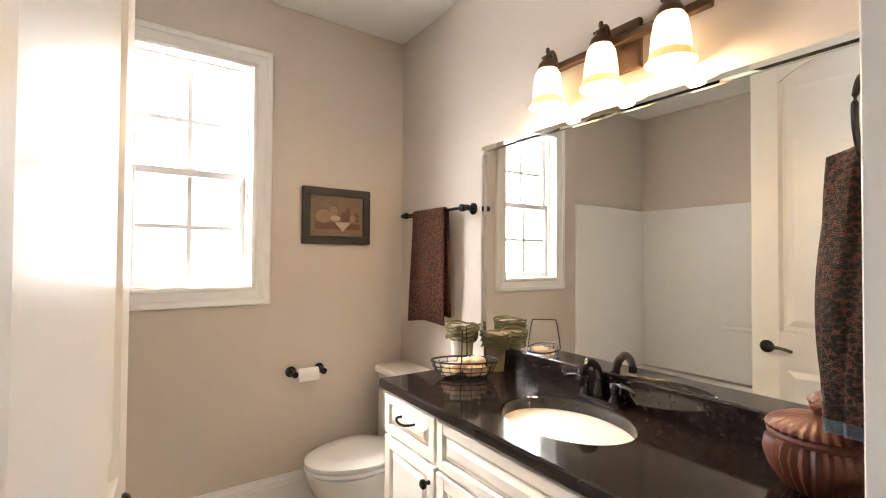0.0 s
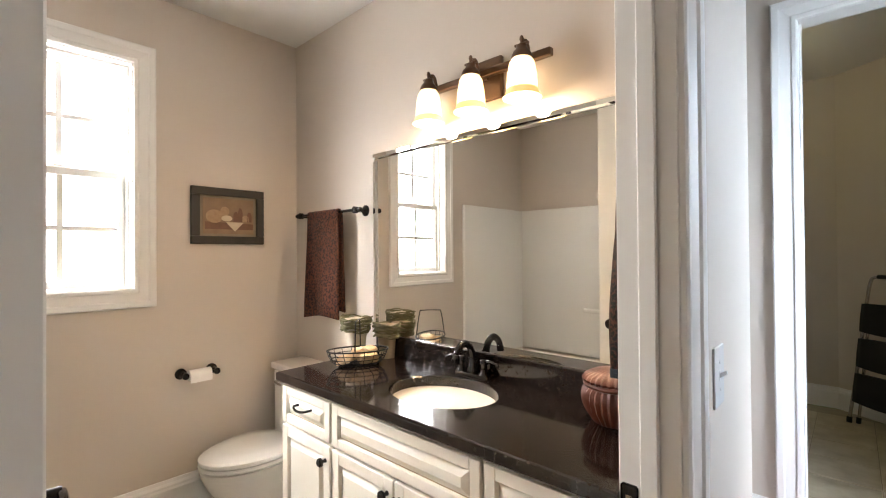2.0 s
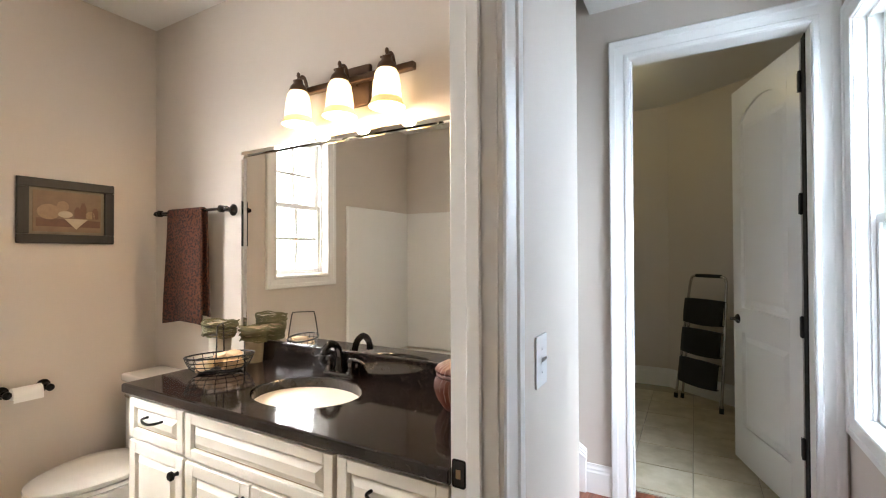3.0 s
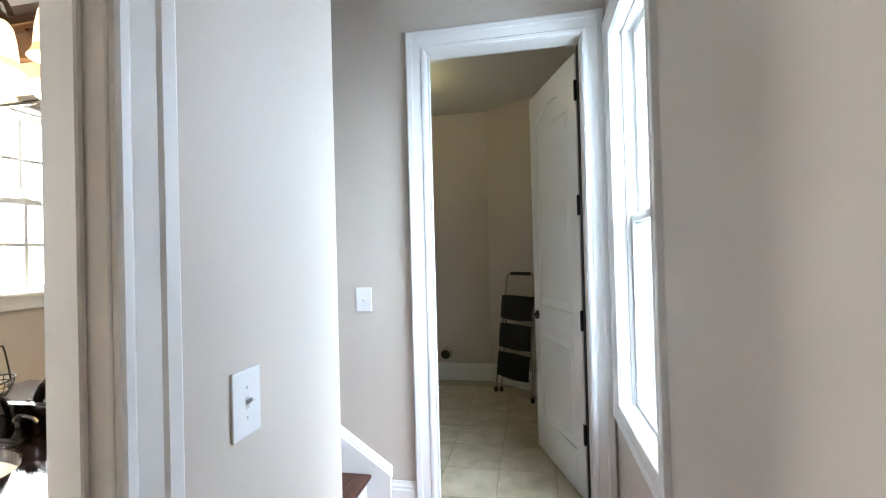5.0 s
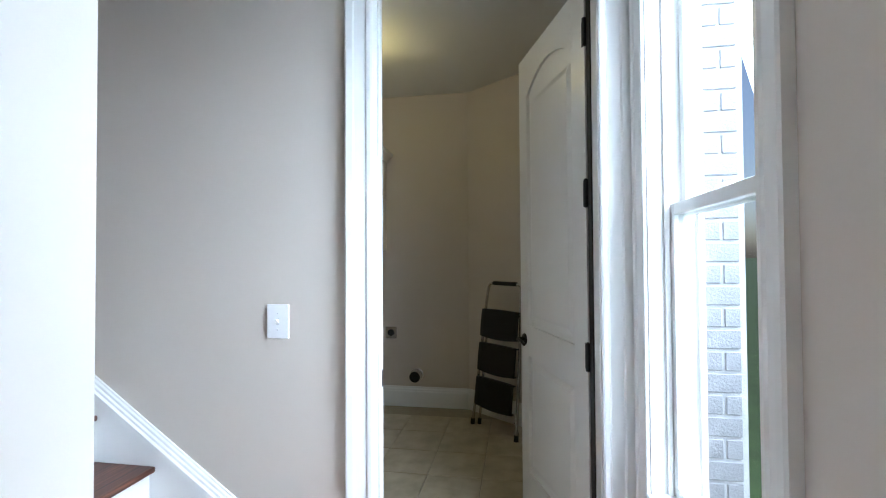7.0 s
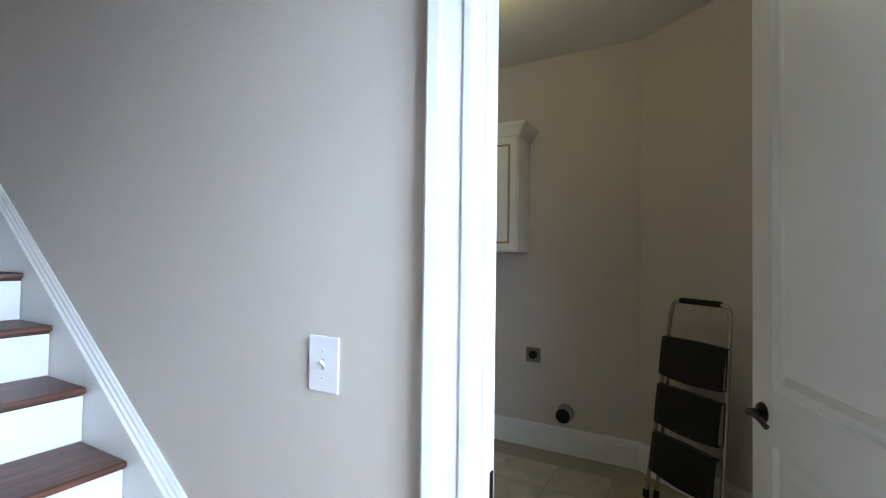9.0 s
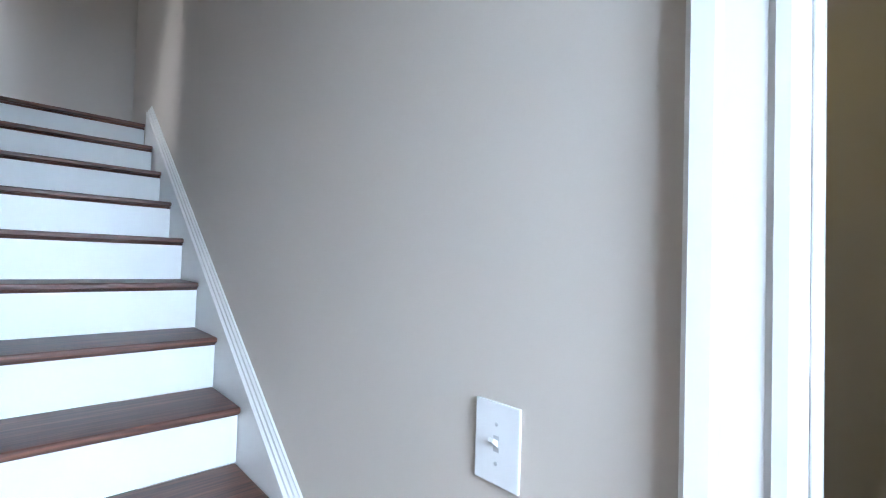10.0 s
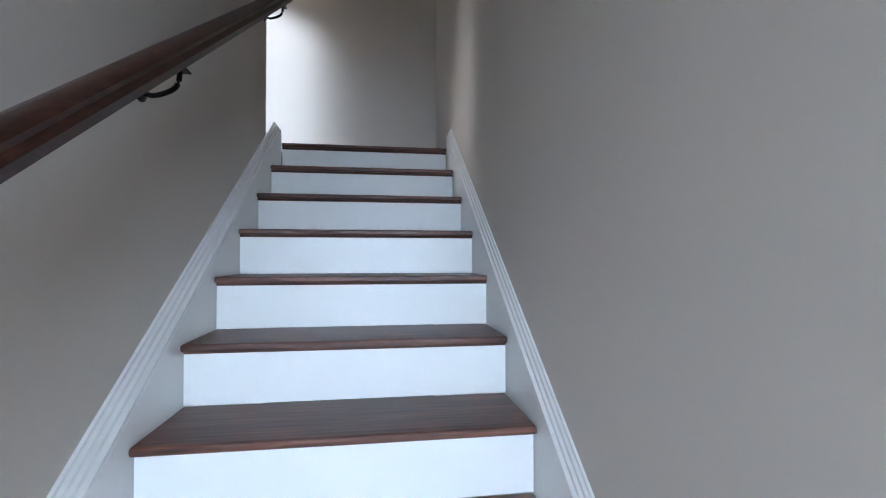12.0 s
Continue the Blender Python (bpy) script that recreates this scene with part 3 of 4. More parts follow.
window("window_1", plane_y(NY, -1), 0.005, 0.5, 1.227, 2.267, 1.745, 0.14, 2, 2, "white double-hung bathroom window with four-pane sashes", 0.09, (0.245, NY, 1.12))
window("window_2", plane_y(HS, 1), 1.86, 2.51, 0.665, 2.39, 1.52, 0.16, 1, 1, "tall white double-hung hall window", 0.09, (2.2, HS, 0.58))


# ---- stairs ----
st = thing("staircase", (2.12, NOSE1, 0), "closed staircase with dark stained treads and white risers", "staircase", kind="structure")
NL, NR = 1.636, 2.61
for k in range(1, 13):
    z = FIRST + k * RISE
    yn = NOSE1 + (k - 1) * RUN
    depth = RUN + 0.03 if k < 12 else BACKY - yn
    bb = box(NL, NR, yn, yn + depth, z - 0.023, z, 0.009, 3)
    part("tread", bb, TREAD, st, "dark red-brown stained oak tread")
    part("riser", box(NL, NR, yn + 0.03, yn + 0.05, z - RISE if k > 1 else -0.01, z - 0.023), RISER, st, "white painted riser")
    part("cove", prism([(yn + 0.03, z - 0.023), (yn + 0.021, z - 0.023), (yn + 0.03, z - 0.033)], "x", NL, NR), TREAD, st)
part("landing", box(0.84, SX, 3.085, BACKY, LANDZ - 0.03, LANDZ), TREAD, st, "dark stained landing boards")
SL = RISE / RUN


def skirt_line(y, up):
    return FIRST + RISE + (y - NOSE1) * SL + up


for x0, x1, nm in ((SX, NL, -1), (NR, EX, 1)):
    ys, ye = 0.235, LANDY + 0.02
    top = 0.102
    low = top - 0.05
    lo = [(ys, 0.0), (ys, skirt_line(ys, low)), (ye, skirt_line(ye, low)), (ye, skirt_line(ye, low) - 0.25), (0.9, 0.0)]
    part("skirt_board", prism(lo, "x", x0 if nm < 0 else x0 + 0.004, x1 - 0.004 if nm < 0 else x1), TRIM, st)
    # stepped cap moulding, thin at the top and thick below
    full = 0.85 * abs(x1 - x0)
    steps = [(0.0, 0.012), (0.22, 0.012), (0.26, 0.002), (0.46, -0.004), (0.5, -0.018), (0.72, -0.023), (0.76, -0.037), (1.05, -0.043), (1.05, -0.064), (0.0, -0.064)]
    wall = x0 if nm < 0 else x1
    part("skirt_cap", rings([[(wall - nm * p * full, y, skirt_line(y, top + 0.8 * q)) for p, q in steps] for y in (ys - 0.003, ye)]), TRIM, st)

# handrail on the stair's west wall
rl = thing("handrail", (1.68, 0.6, 1.2), "dark stained wooden handrail on bronze wall brackets", "handrail")
RX = 1.685


def rail_z(y):
    return 2.062 + (y - 1.779) * SL


prof = [(-0.03, -0.02), (-0.033, 0.0), (-0.024, 0.012), (-0.028, 0.026), (-0.018, 0.038), (0, 0.042), (0.018, 0.038), (0.028, 0.026), (0.024, 0.012), (0.033, 0.0), (0.03, -0.02), (0.018, -0.026), (-0.018, -0.026)]
part("rail", rings([[(RX + 1.15 * u, y, rail_z(y) + 0.03 + 1.12 * v) for u, v in prof] for y in (0.55, 3.12)]), RAILWOOD, rl, "", True)
for y in (0.85, 1.79, 3.03):
    z = rail_z(y)
    br = part("bracket", sweep(bez([(SX + 0.004, y, z - 0.075), (SX + 0.035, y, z - 0.085), (RX - 0.01, y, z - 0.06), (RX, y, z - 0.008)], 6), 0.007, 8), BRONZE, rl, "bronze rail bracket", True)
    part("bracket_rose", lathe([(0.028, 0), (0.028, 0.004), (0.02, 0.01), (0.008, 0.014)], (SX, y, z - 0.075), 18, axis="x"), BRONZE, br, "", True)
    part("bracket_saddle", box(RX - 0.015, RX + 0.015, y - 0.035, y + 0.035, z - 0.012, z - 0.006, 0.002), BRONZE, br)


# ---- switches and outlets ----
def toggle_plate(name, at, axis, out, label, w=0.084, h=0.128):
    x, y, z = at
    p = thing(name, at, label, "light switch", local=True)
    p.matrix_basis = (plane_x(x, out) if axis == "x" else plane_y(y, out)) @ pose(0, 0, 0)
    o = p.matrix_basis
    p.matrix_basis = Matrix.Translation(at) @ o.to_3x3().to_4x4()
    part("plate", box(-w / 2, w / 2, -h / 2, h / 2, 0, 0.006, 0.0025, 2), PLATE, p)
    part("slot", box(-0.006, 0.006, -0.013, 0.013, 0.0045, 0.0066, 0.0006), SCREW, p)
    part("toggle", prism([(-0.006, 0.005), (0.006, 0.006), (0.013, 0.019), (0.007, 0.021)], "x", -0.0045, 0.0045), PLATE, p, "white toggle lever tipped up")
    for v in (0.031, -0.031):
        part("screw", lathe([(0.0035, 0.005), (0.0035, 0.0068), (0.002, 0.0075)], (0, v, 0), 10), SCREW, p)
    return p


toggle_plate("light_switch", (1.134, HN, 1.09), "y", -1, "white toggle light switch on the hall wall", 0.09, 0.136)
toggle_plate("light_switch", (EX, 0.37, 1.141), "x", -1, "white toggle light switch on the stair wall", 0.09, 0.13)

# dryer outlet and vent in the laundry
ou = thing("dryer_outlet", (LBX, 0.645, 0.68), "steel dryer outlet plate with a black socket", "power outlet")
part("plate", box(LBX - 0.006, LBX, 0.59, 0.70, 0.625, 0.735, 0.003), CHROME, ou)
part("socket", lathe([(0.03, -0.012), (0.03, 0)], (LBX - 0.004, 0.645, 0.68), 20, axis="x"), PLASTICK, ou, "black round socket", True)
ve = thing("dryer_vent", (LBX, 0.397, 0.296), "shiny metal dryer vent collar on the wall", "vent pipe")
part("collar", lathe([(0.062, -0.004), (0.062, -0.006), (0.052, -0.008), (0.052, -0.10), (0.049, -0.10), (0.049, -0.01), (0.01, -0.005)], (LBX, 0.397, 0.296), 28, axis="x"), CHROME, ve, "", True)
part("damper", lathe([(0.049, -0.05), (0.049, -0.047)], (LBX, 0.397, 0.296), 24, axis="x"), PLASTICK, ve, "dark damper flap")


# ---- bathroom: vanity ----
def raised_front(name, y0, y1, z0, z1, parent, frame_w=0.034):
    """A cabinet front facing -x with a raised panel and brown glaze in its grooves."""
    xf, xb = 0.842, 0.861
    w = frame_w
    f = part(name, box(xf, xb, y0, y0 + w, z0, z1, 0.0025), CREAM, parent, "cream glazed raised-panel front")
    part("stile", box(xf, xb, y1 - w, y1, z0, z1, 0.0025), CREAM, f)
    part("rail", box(xf, xb, y0 + w, y1 - w, z0, z0 + w, 0.002), CREAM, f)
    part("rail", box(xf, xb, y0 + w, y1 - w, z1 - w, z1, 0.002), CREAM, f)
    part("groove", box(xf + 0.013, xb, y0 + w, y1 - w, z0 + w, z1 - w), GLAZE, f, "brown glazed groove")
    m = Matrix(((0, 0, -1, xf), (1, 0, 0, 0), (0, 1, 0, 0), (0, 0, 0, 1)))
    part("panel", frustum(m, y0 + w + 0.003, y1 - w - 0.003, z0 + w + 0.003, z1 - w - 0.003, -0.013, 0.001, 0.024), CREAM, f)
    # sloping inner edge of the frame
    for v, d in ((y0 + w, 1), (y1 - w, -1)):
        part("moulding", prism([(xf + 0.001, v), (xf + 0.009, v + d * 0.006), (xf + 0.009, v)], "z", z0 + w, z1 - w), CREAM, f)
    return f


def pull(parent, y, z, along):
    """A dark arched bar pull 9 cm long."""
    h = 0.045
    pts = [(0.842, y - h, z), (0.822, y - h, z), (0.812, y - h * 0.6, z - 0.004), (0.809, y, z - 0.006), (0.812, y + h * 0.6, z - 0.004), (0.822, y + h, z), (0.842, y + h, z)]
    part("pull", sweep(bez(pts, 4), 0.0048, 8), BRONZE, parent, "dark bronze arched pull", True)


def knob(parent, y, z):
    part("knob", lathe([(0.008, 0), (0.0055, -0.008), (0.006, -0.014), (0.0155, -0.019), (0.0155, -0.027), (0.011, -0.031)], (0.842, y, z), 4 * 4, axis="x"), BRONZE, parent, "dark bronze square-faced knob", True)


def unit(name, y0, y1, label):
    u = thing(name, (1.1, (y0 + y1) / 2, 0), label, "vanity cabinet", "vanity cabinet units")
    part("body", box(0.863, BX - 0.002, y0, y1, 0.10, 0.861, 0.001), CREAM, u)
    part("toe_kick", box(0.93, BX - 0.02, y0, y1, 0.0, 0.10), CREAM, u)
    return u


u1 = unit("vanity_cabinet", 1.172, 1.522, "cream glazed vanity cabinet with drawer over door")
d1 = raised_front("drawer_front", 1.179, 1.517, 0.705, 0.85, u1)
pull(d1, 1.342, 0.795, 1)
d2 = raised_front("door", 1.179, 1.517, 0.115, 0.692, u1, 0.042)
knob(d2, 1.205, 0.638)
u2 = unit("vanity_cabinet", 0.502, 1.170, "cream glazed sink cabinet with false drawer over two doors")
raised_front("false_drawer_front", 0.509, 1.165, 0.70, 0.85, u2)
d3 = raised_front("door", 0.841, 1.165, 0.115, 0.688, u2, 0.042)
knob(d3, 0.867, 0.642)
d4 = raised_front("door", 0.509, 0.835, 0.115, 0.688, u2, 0.042)
knob(d4, 0.811, 0.642)
u3 = unit("vanity_cabinet", 0.157, 0.500, "cream glazed vanity drawer cabinet beside the doorway")
for z0, z1 in ((0.70, 0.85), (0.415, 0.688), (0.115, 0.403)):
    dd = raised_front("drawer_front", 0.162, 0.495, z0, z1, u3)
    pull(dd, 0.335, (z0 + z1) / 2 + 0.015, 1)

# countertop with an oval cut-out
CX, CY, RXB, RYB = 1.09, 0.861, 0.163, 0.205
ct = thing("countertop", (1.08, 0.9, 0.85), "polished brown-black granite vanity top with backsplash", "countertop")
n = 64
x0, x1, y0, y1, zt, zb = 0.826, BX - 0.001, 0.157, 1.538, 0.90, 0.862


def on_rect(a):
    c, s = math.cos(a), math.sin(a)
    t = min(((x1 - CX) if c > 0 else (x0 - CX)) / c if abs(c) > 1e-6 else 1e9, ((y1 - CY) if s > 0 else (y0 - CY)) / s if abs(s) > 1e-6 else 1e9)
    return CX + t * c, CY + t * s


angs = sorted([2 * math.pi * i / n for i in range(n)] + [math.atan2(b - CY, a - CX) % (2 * math.pi) for a in (x0, x1) for b in (y0, y1)])
inner = [(CX + RXB * math.cos(a), CY + RYB * math.sin(a)) for a in angs]
outer = [on_rect(a) for a in angs]
e = 0.007


def shrink(p, k):
    return (min(max(p[0], x0 + k), x1), min(max(p[1], y0), y1 - k))


loops = [[(*p, zb) for p in inner], [(*p, zt - 0.004) for p in inner],
         [(CX + (p[0] - CX) * 1.02, CY + (p[1] - CY) * 1.02, zt) for p in inner],
         [(*shrink(p, e), zt) for p in outer], [(*shrink(p, 0.002), zt - 0.003) for p in outer], [(*p, zt - e) for p in outer],
         [(*p, zb + e) for p in outer], [(*shrink(p, e), zb) for p in outer], [(*p, zb) for p in inner]]
top = rings(loops, None, False, False)
bmesh.ops.remove_doubles(top, verts=top.verts, dist=1e-5)
part("slab", top, GRANITE, ct)
part("backsplash", box(BX - 0.022, BX - 0.001, 0.157, 1.5, 0.901, 0.992, 0.003, 2), GRANITE, ct)

bs = thing("sink_basin", (CX, CY, 0.72), "cream oval undermount porcelain sink basin", "sink")
part("bowl", rings([[(CX + (RXB + 0.006) * k * math.cos(2 * math.pi * i / 48), CY + (RYB + 0.006) * k * math.sin(2 * math.pi * i / 48), z) for i in range(48)]
                    for k, z in ((1.09, 0.861), (1.0, 0.861), (0.985, 0.85), (0.95, 0.81), (0.85, 0.765), (0.62, 0.735), (0.3, 0.723), (0.1, 0.721))], None, False, True), PORC, bs, "", True)
part("drain", lathe([(0.022, 0.0), (0.02, 0.003), (0.012, 0.002)], (CX, CY, 0.7215), 20), BRONZE, bs, "dark bronze drain", True)

fa = thing("faucet", (1.284, 0.885, 0.90), "oil-rubbed bronze two-handle arched faucet", "faucet")
FX, FY = 1.284, 0.885
part("base_plate", rings([[(FX + 0.024 * k * math.copysign(abs(math.cos(a)) ** 0.6, math.cos(a)), FY + 0.082 * k * math.copysign(abs(math.sin(a)) ** 0.6, math.sin(a)), z) for a in [2 * math.pi * i / 28 for i in range(28)]]
                          for k, z in ((1, 0.9005), (1, 0.912), (0.9, 0.919))]), BRONZE, fa, "", True)
part("spout", sweep(bez([(FX, FY, 0.915), (FX + 0.004, FY, 0.96), (FX - 0.012, FY, 1.015), (FX - 0.05, FY, 1.036), (FX - 0.085, FY, 1.015), (FX - 0.097, FY, 0.985)], 6), 0.0135, 12), BRONZE, fa, "", True)
part("spout_collar", lathe([(0.021, 0), (0.021, 0.02), (0.016, 0.03), (0.015, 0.06)], (FX, FY, 0.916), 20), BRONZE, fa, "", True)
part("aerator", lathe([(0.0145, -0.01), (0.0145, 0.008)], (FX - 0.0975, FY, 0.982), 14), BRONZE, fa, "", True)
part("lift_rod", sweep([(FX + 0.025, FY, 0.915), (FX + 0.025, FY, 0.995)], 0.003, 6), BRONZE, fa)
for s in (1, -1):
    y = FY + s * 0.055
    hd = part("handle_post", lathe([(0.02, 0), (0.02, 0.008), (0.014, 0.016), (0.012, 0.04), (0.017, 0.048), (0.013, 0.06), (0.004, 0.064)], (FX, y, 0.914), 18), BRONZE, fa, "", True)
    part("handle_lever", sweep(bez([(FX, y, 0.965), (FX - 0.004, y + s * 0.025, 0.974), (FX - 0.006, y + s * 0.05, 0.972), (FX - 0.008, y + s * 0.072, 0.962)], 5), 0.0055, 8), BRONZE, hd, "", True)

# mirror with bevelled mirror-strip frame
mi = thing("wall_mirror", (BX - 0.006, 0.9, 1.0), "large wall mirror above the vanity with mirrored border strips", "mirror")
MY0, MY1, MZ0, MZ1, MW = 0.225, 1.534, 0.9935, 1.867, 0.036
part("glass", box(BX - 0.008, BX - 0.001, MY0 + MW, MY1 - MW, MZ0, MZ1 - MW), MIRROR, mi)
mm = Matrix(((0, 0, -1, BX - 0.001), (1, 0, 0, 0), (0, 1, 0, 0), (0, 0, 0, 1)))
for (a, c, d, e2) in ((MY0, MY1, MZ1 - MW, MZ1), (MY1 - MW, MY1, MZ0, MZ1 - MW - 0.0005), (MY0, MY0 + MW, MZ0, MZ1 - MW - 0.0005)):
    part("mirror_strip", frustum(mm, a, c, d, e2, 0.0, 0.016, 0.010), MIRROR, mi, "bevelled mirror strip")

# vanity light
vl = thing("vanity_light", (BX, 0.85, 2.05), "bronze three-light vanity fixture with lit frosted glass shades", "wall lamp")
part("back_plate", box(BX - 0.022, BX - 0.001, 0.762, 0.9, 1.955, 2.112, 0.006, 2), BRONZEB, vl)
part("bar", box(BX - 0.048, BX - 0.024, 0.545, 1.125, 2.038, 2.066, 0.003), BRONZEB, vl)
part("bar_stem", box(BX - 0.03, BX - 0.02, 0.82, 0.88, 2.03, 2.07), BRONZEB, vl)
LX = 1.25
for y in (1.076, 0.855, 0.632):
    arm = part("arm", sweep(bez([(BX - 0.036, y, 2.06), (BX - 0.05, y, 2.098), (LX + 0.02, y, 2.105), (LX, y, 2.085)], 5), 0.007, 8), BRONZEB, vl, "", True)
    part("fitter", lathe([(0.034, 2.035), (0.036, 2.043), (0.030, 2.058), (0.020, 2.068), (0.018, 2.082), (0.006, 2.088), (0.005, 2.095), (0.008, 2.102), (0.006, 2.112), (0.002, 2.116)], (LX, y, 0), 20), BRONZEB, arm, "", True)
    part("cross_bar", box(LX - 0.005, LX + 0.005, y - 0.028, y + 0.028, 2.082, 2.09, 0.002), BRONZEB, arm)
    part("shade", lathe([(0.0310, 2.04), (0.0429, 2.02), (0.0493, 1.985), (0.0525, 1.95), (0.0536, 1.93), (0.0514, 1.93), (0.0504, 1.95), (0.0472, 1.985), (0.0407, 2.018), (0.0290, 2.038)], (LX, y, 0), 28, None, "z", False, False), SHADE, vl, "lit white frosted glass bell", True)
    part("shade_rim", lathe([(0.0538, 1.9298), (0.0589, 1.914), (0.0665, 1.902), (0.0643, 1.902), (0.0568, 1.914), (0.0516, 1.9298)], (LX, y, 0), 28, None, "z", False, False), RIM, vl, "amber flared shade rim", True)
    bl = part("bulb", lathe([(0.004, 1.91), (0.018, 1.918), (0.026, 1.937), (0.022, 1.962), (0.012, 1.985), (0.011, 2.02)], (LX, y, 0), 16), BULB, vl, "lit warm bulb", True)
    bl.visible_shadow = True
    lm = bpy.data.lights.new("vanity_bulb_light", "POINT")
    lm.energy, lm.color, lm.shadow_soft_size = 4.6, (1.0, 0.71, 0.42), 0.03
    lo = new("vanity_bulb_light", lm)
    lo.location = (LX, y, 1.893)

# towel bar and towel
tb = thing("towel_bar", (BX, 1.9, 1.59), "oil-rubbed bronze towel bar on the wall", "towel bar")
TX, TZ = 1.268, 1.59
part("bar", sweep([(TX, 1.572, TZ), (TX, 2.135, TZ)], 0.0075, 10), BRONZE, tb, "", True)
for y in (1.6, 2.108):
    part("post", lathe([(0.028, 0), (0.028, -0.006), (0.022, -0.012), (0.011, -0.022), (0.011, -0.05), (0.017, -0.056), (0.017, -0.075), (0.008, -0.082)], (BX - 0.001, y, TZ), 18, axis="x"), BRONZE, tb, "", True)
for y, s in ((1.572, -1), (2.135, 1)):
    part("finial", lathe([(0.0075, 0), (0.013, s * 0.006), (0.011, s * 0.016), (0.004, s * 0.02)], (TX, y, TZ), 12, axis="y"), BRONZE, tb, "", True)

tw = thing("bath_towel", (TX, 1.87, 1.04), "red-brown spotted towel folded over the bar", "towel")
bb = bmesh.new()
N = 18


def towel_sheet(xoff, zlow):
    lp = []
    for z in [zlow + (1.585 - zlow) * i / 9 for i in range(10)]:
        k = (1.6 - z) / 0.6
        lp.append([(TX + xoff * (1 + 0.5 * k) + 0.007 * math.sin(9 * v + 2.0 * k) * (0.3 + k), 1.735 - 0.012 * k + 0.278 * v + 0.02 * k * v + 0.004 * math.sin(7 * z), z + (0.012 * math.sin(4 * v) if z < zlow + 0.05 else 0)) for v in [j / N for j in range(N + 1)]])
    return lp


f, r = towel_sheet(-0.014, 1.04), towel_sheet(0.014, 1.075)
ridge = [[(TX + 0.014 * math.cos(a), 1.735 + 0.278 * j / N, 1.588 + 0.015 * math.sin(a)) for j in range(N + 1)] for a in (2.5, 1.9, 1.25, 0.6)]
rings(f + ridge + r[::-1], bb, False, False, False)
ob = part("folded_cloth", bb, TOWEL, tw, "", True)
md = ob.modifiers.new("thickness", "SOLIDIFY")
md.thickness, md.offset = 0.009, 0.0

# towel ring and leopard towel on the doorway wall
HX = 1.17
tr = thing("towel_ring", (HX, HB, 1.66), "black iron towel ring on the wall", "towel ring")
part("post", lathe([(0.026, 0.001), (0.026, 0.006), (0.010, 0.014), (0.009, 0.06), (0.013, 0.066)], (HX, HB, 1.71), 16, axis="y"), BRONZE, tr, "", True)
part("ring", sweep([(HX + 0.082 * math.cos(a), HB + 0.062, 1.625 + 0.085 * math.sin(a)) for a in [2 * math.pi * i / 32 for i in range(32)]], 0.0055, 8, None, True), BRONZE, tr, "", True)
lt = thing("hand_towel", (HX, HB + 0.07, 1.08), "leopard print hand towel gathered through the ring", "towel")
loops = []
for i in range(15):
    k = i / 14
    z = 1.565 - 0.48 * k
    w = 0.04 + 0.055 * min(1, k * 1.3) ** 0.7 + 0.05 * k
    d = 0.045 + 0.012 * math.sin(3 * k)
    loops.append([(HX + w * math.cos(a) * (1 + 0.06 * math.sin(5 * a + 2 * k) + 0.03 * math.sin(11 * a + 5 * k)), HB + 0.062 + d * math.sin(a) * (1 + 0.34 * math.cos(7 * a + 1.5 * k) + 0.1 * math.cos(13 * a - 3 * k)), z) for a in [2 * math.pi * j / 72 for j in range(72)]])
loops.insert(0, [(HX + 0.03 * math.cos(2 * math.pi * j / 72), HB + 0.062 + 0.018 * math.sin(2 * math.pi * j / 72), 1.578) for j in range(72)])
part("gathered_cloth", rings(loops), LEOPARD, lt, "", True)
hem = [[(x * 1.012 - HX * 0.012, y + (y - HB - 0.062) * 0.02, z - dz) for x, y, z in loops[-1]] for dz in (-0.004, 0.018)]
part("hem", rings(hem), BLUEH, lt, "slate blue hem band", True)

# rattan urn
ur = thing("rattan_box", (1.2, 0.302, 0.901), "red-brown ribbed rattan box with lid", "basket")
part("body", lathe([(0.06, 0), (0.064, 0.006), (0.083, 0.035), (0.092, 0.065), (0.089, 0.088), (0.08, 0.098)], (1.2, 0.302, 0.901), 120, wave=0.035, waves=30), WICKER, ur, "", True)
part("band", lathe([(0.078, 0.096), (0.086, 0.10), (0.088, 0.106), (0.085, 0.112), (0.076, 0.113)], (1.2, 0.302, 0.901), 40), WICKER, ur, "", True)
part("lid", lathe([(0.086, 0.113), (0.089, 0.119), (0.081, 0.130), (0.058, 0.141), (0.026, 0.147), (0.008, 0.148)], (1.2, 0.302, 0.901), 120, wave=0.03, waves=30), WICKER, ur, "", True)
part("lid_knob", lathe([(0.010, 0.146), (0.009, 0.153), (0.015, 0.158), (0.014, 0.165), (0.006, 0.169)], (1.2, 0.302, 0.901), 18), WICKER, ur, "", True)


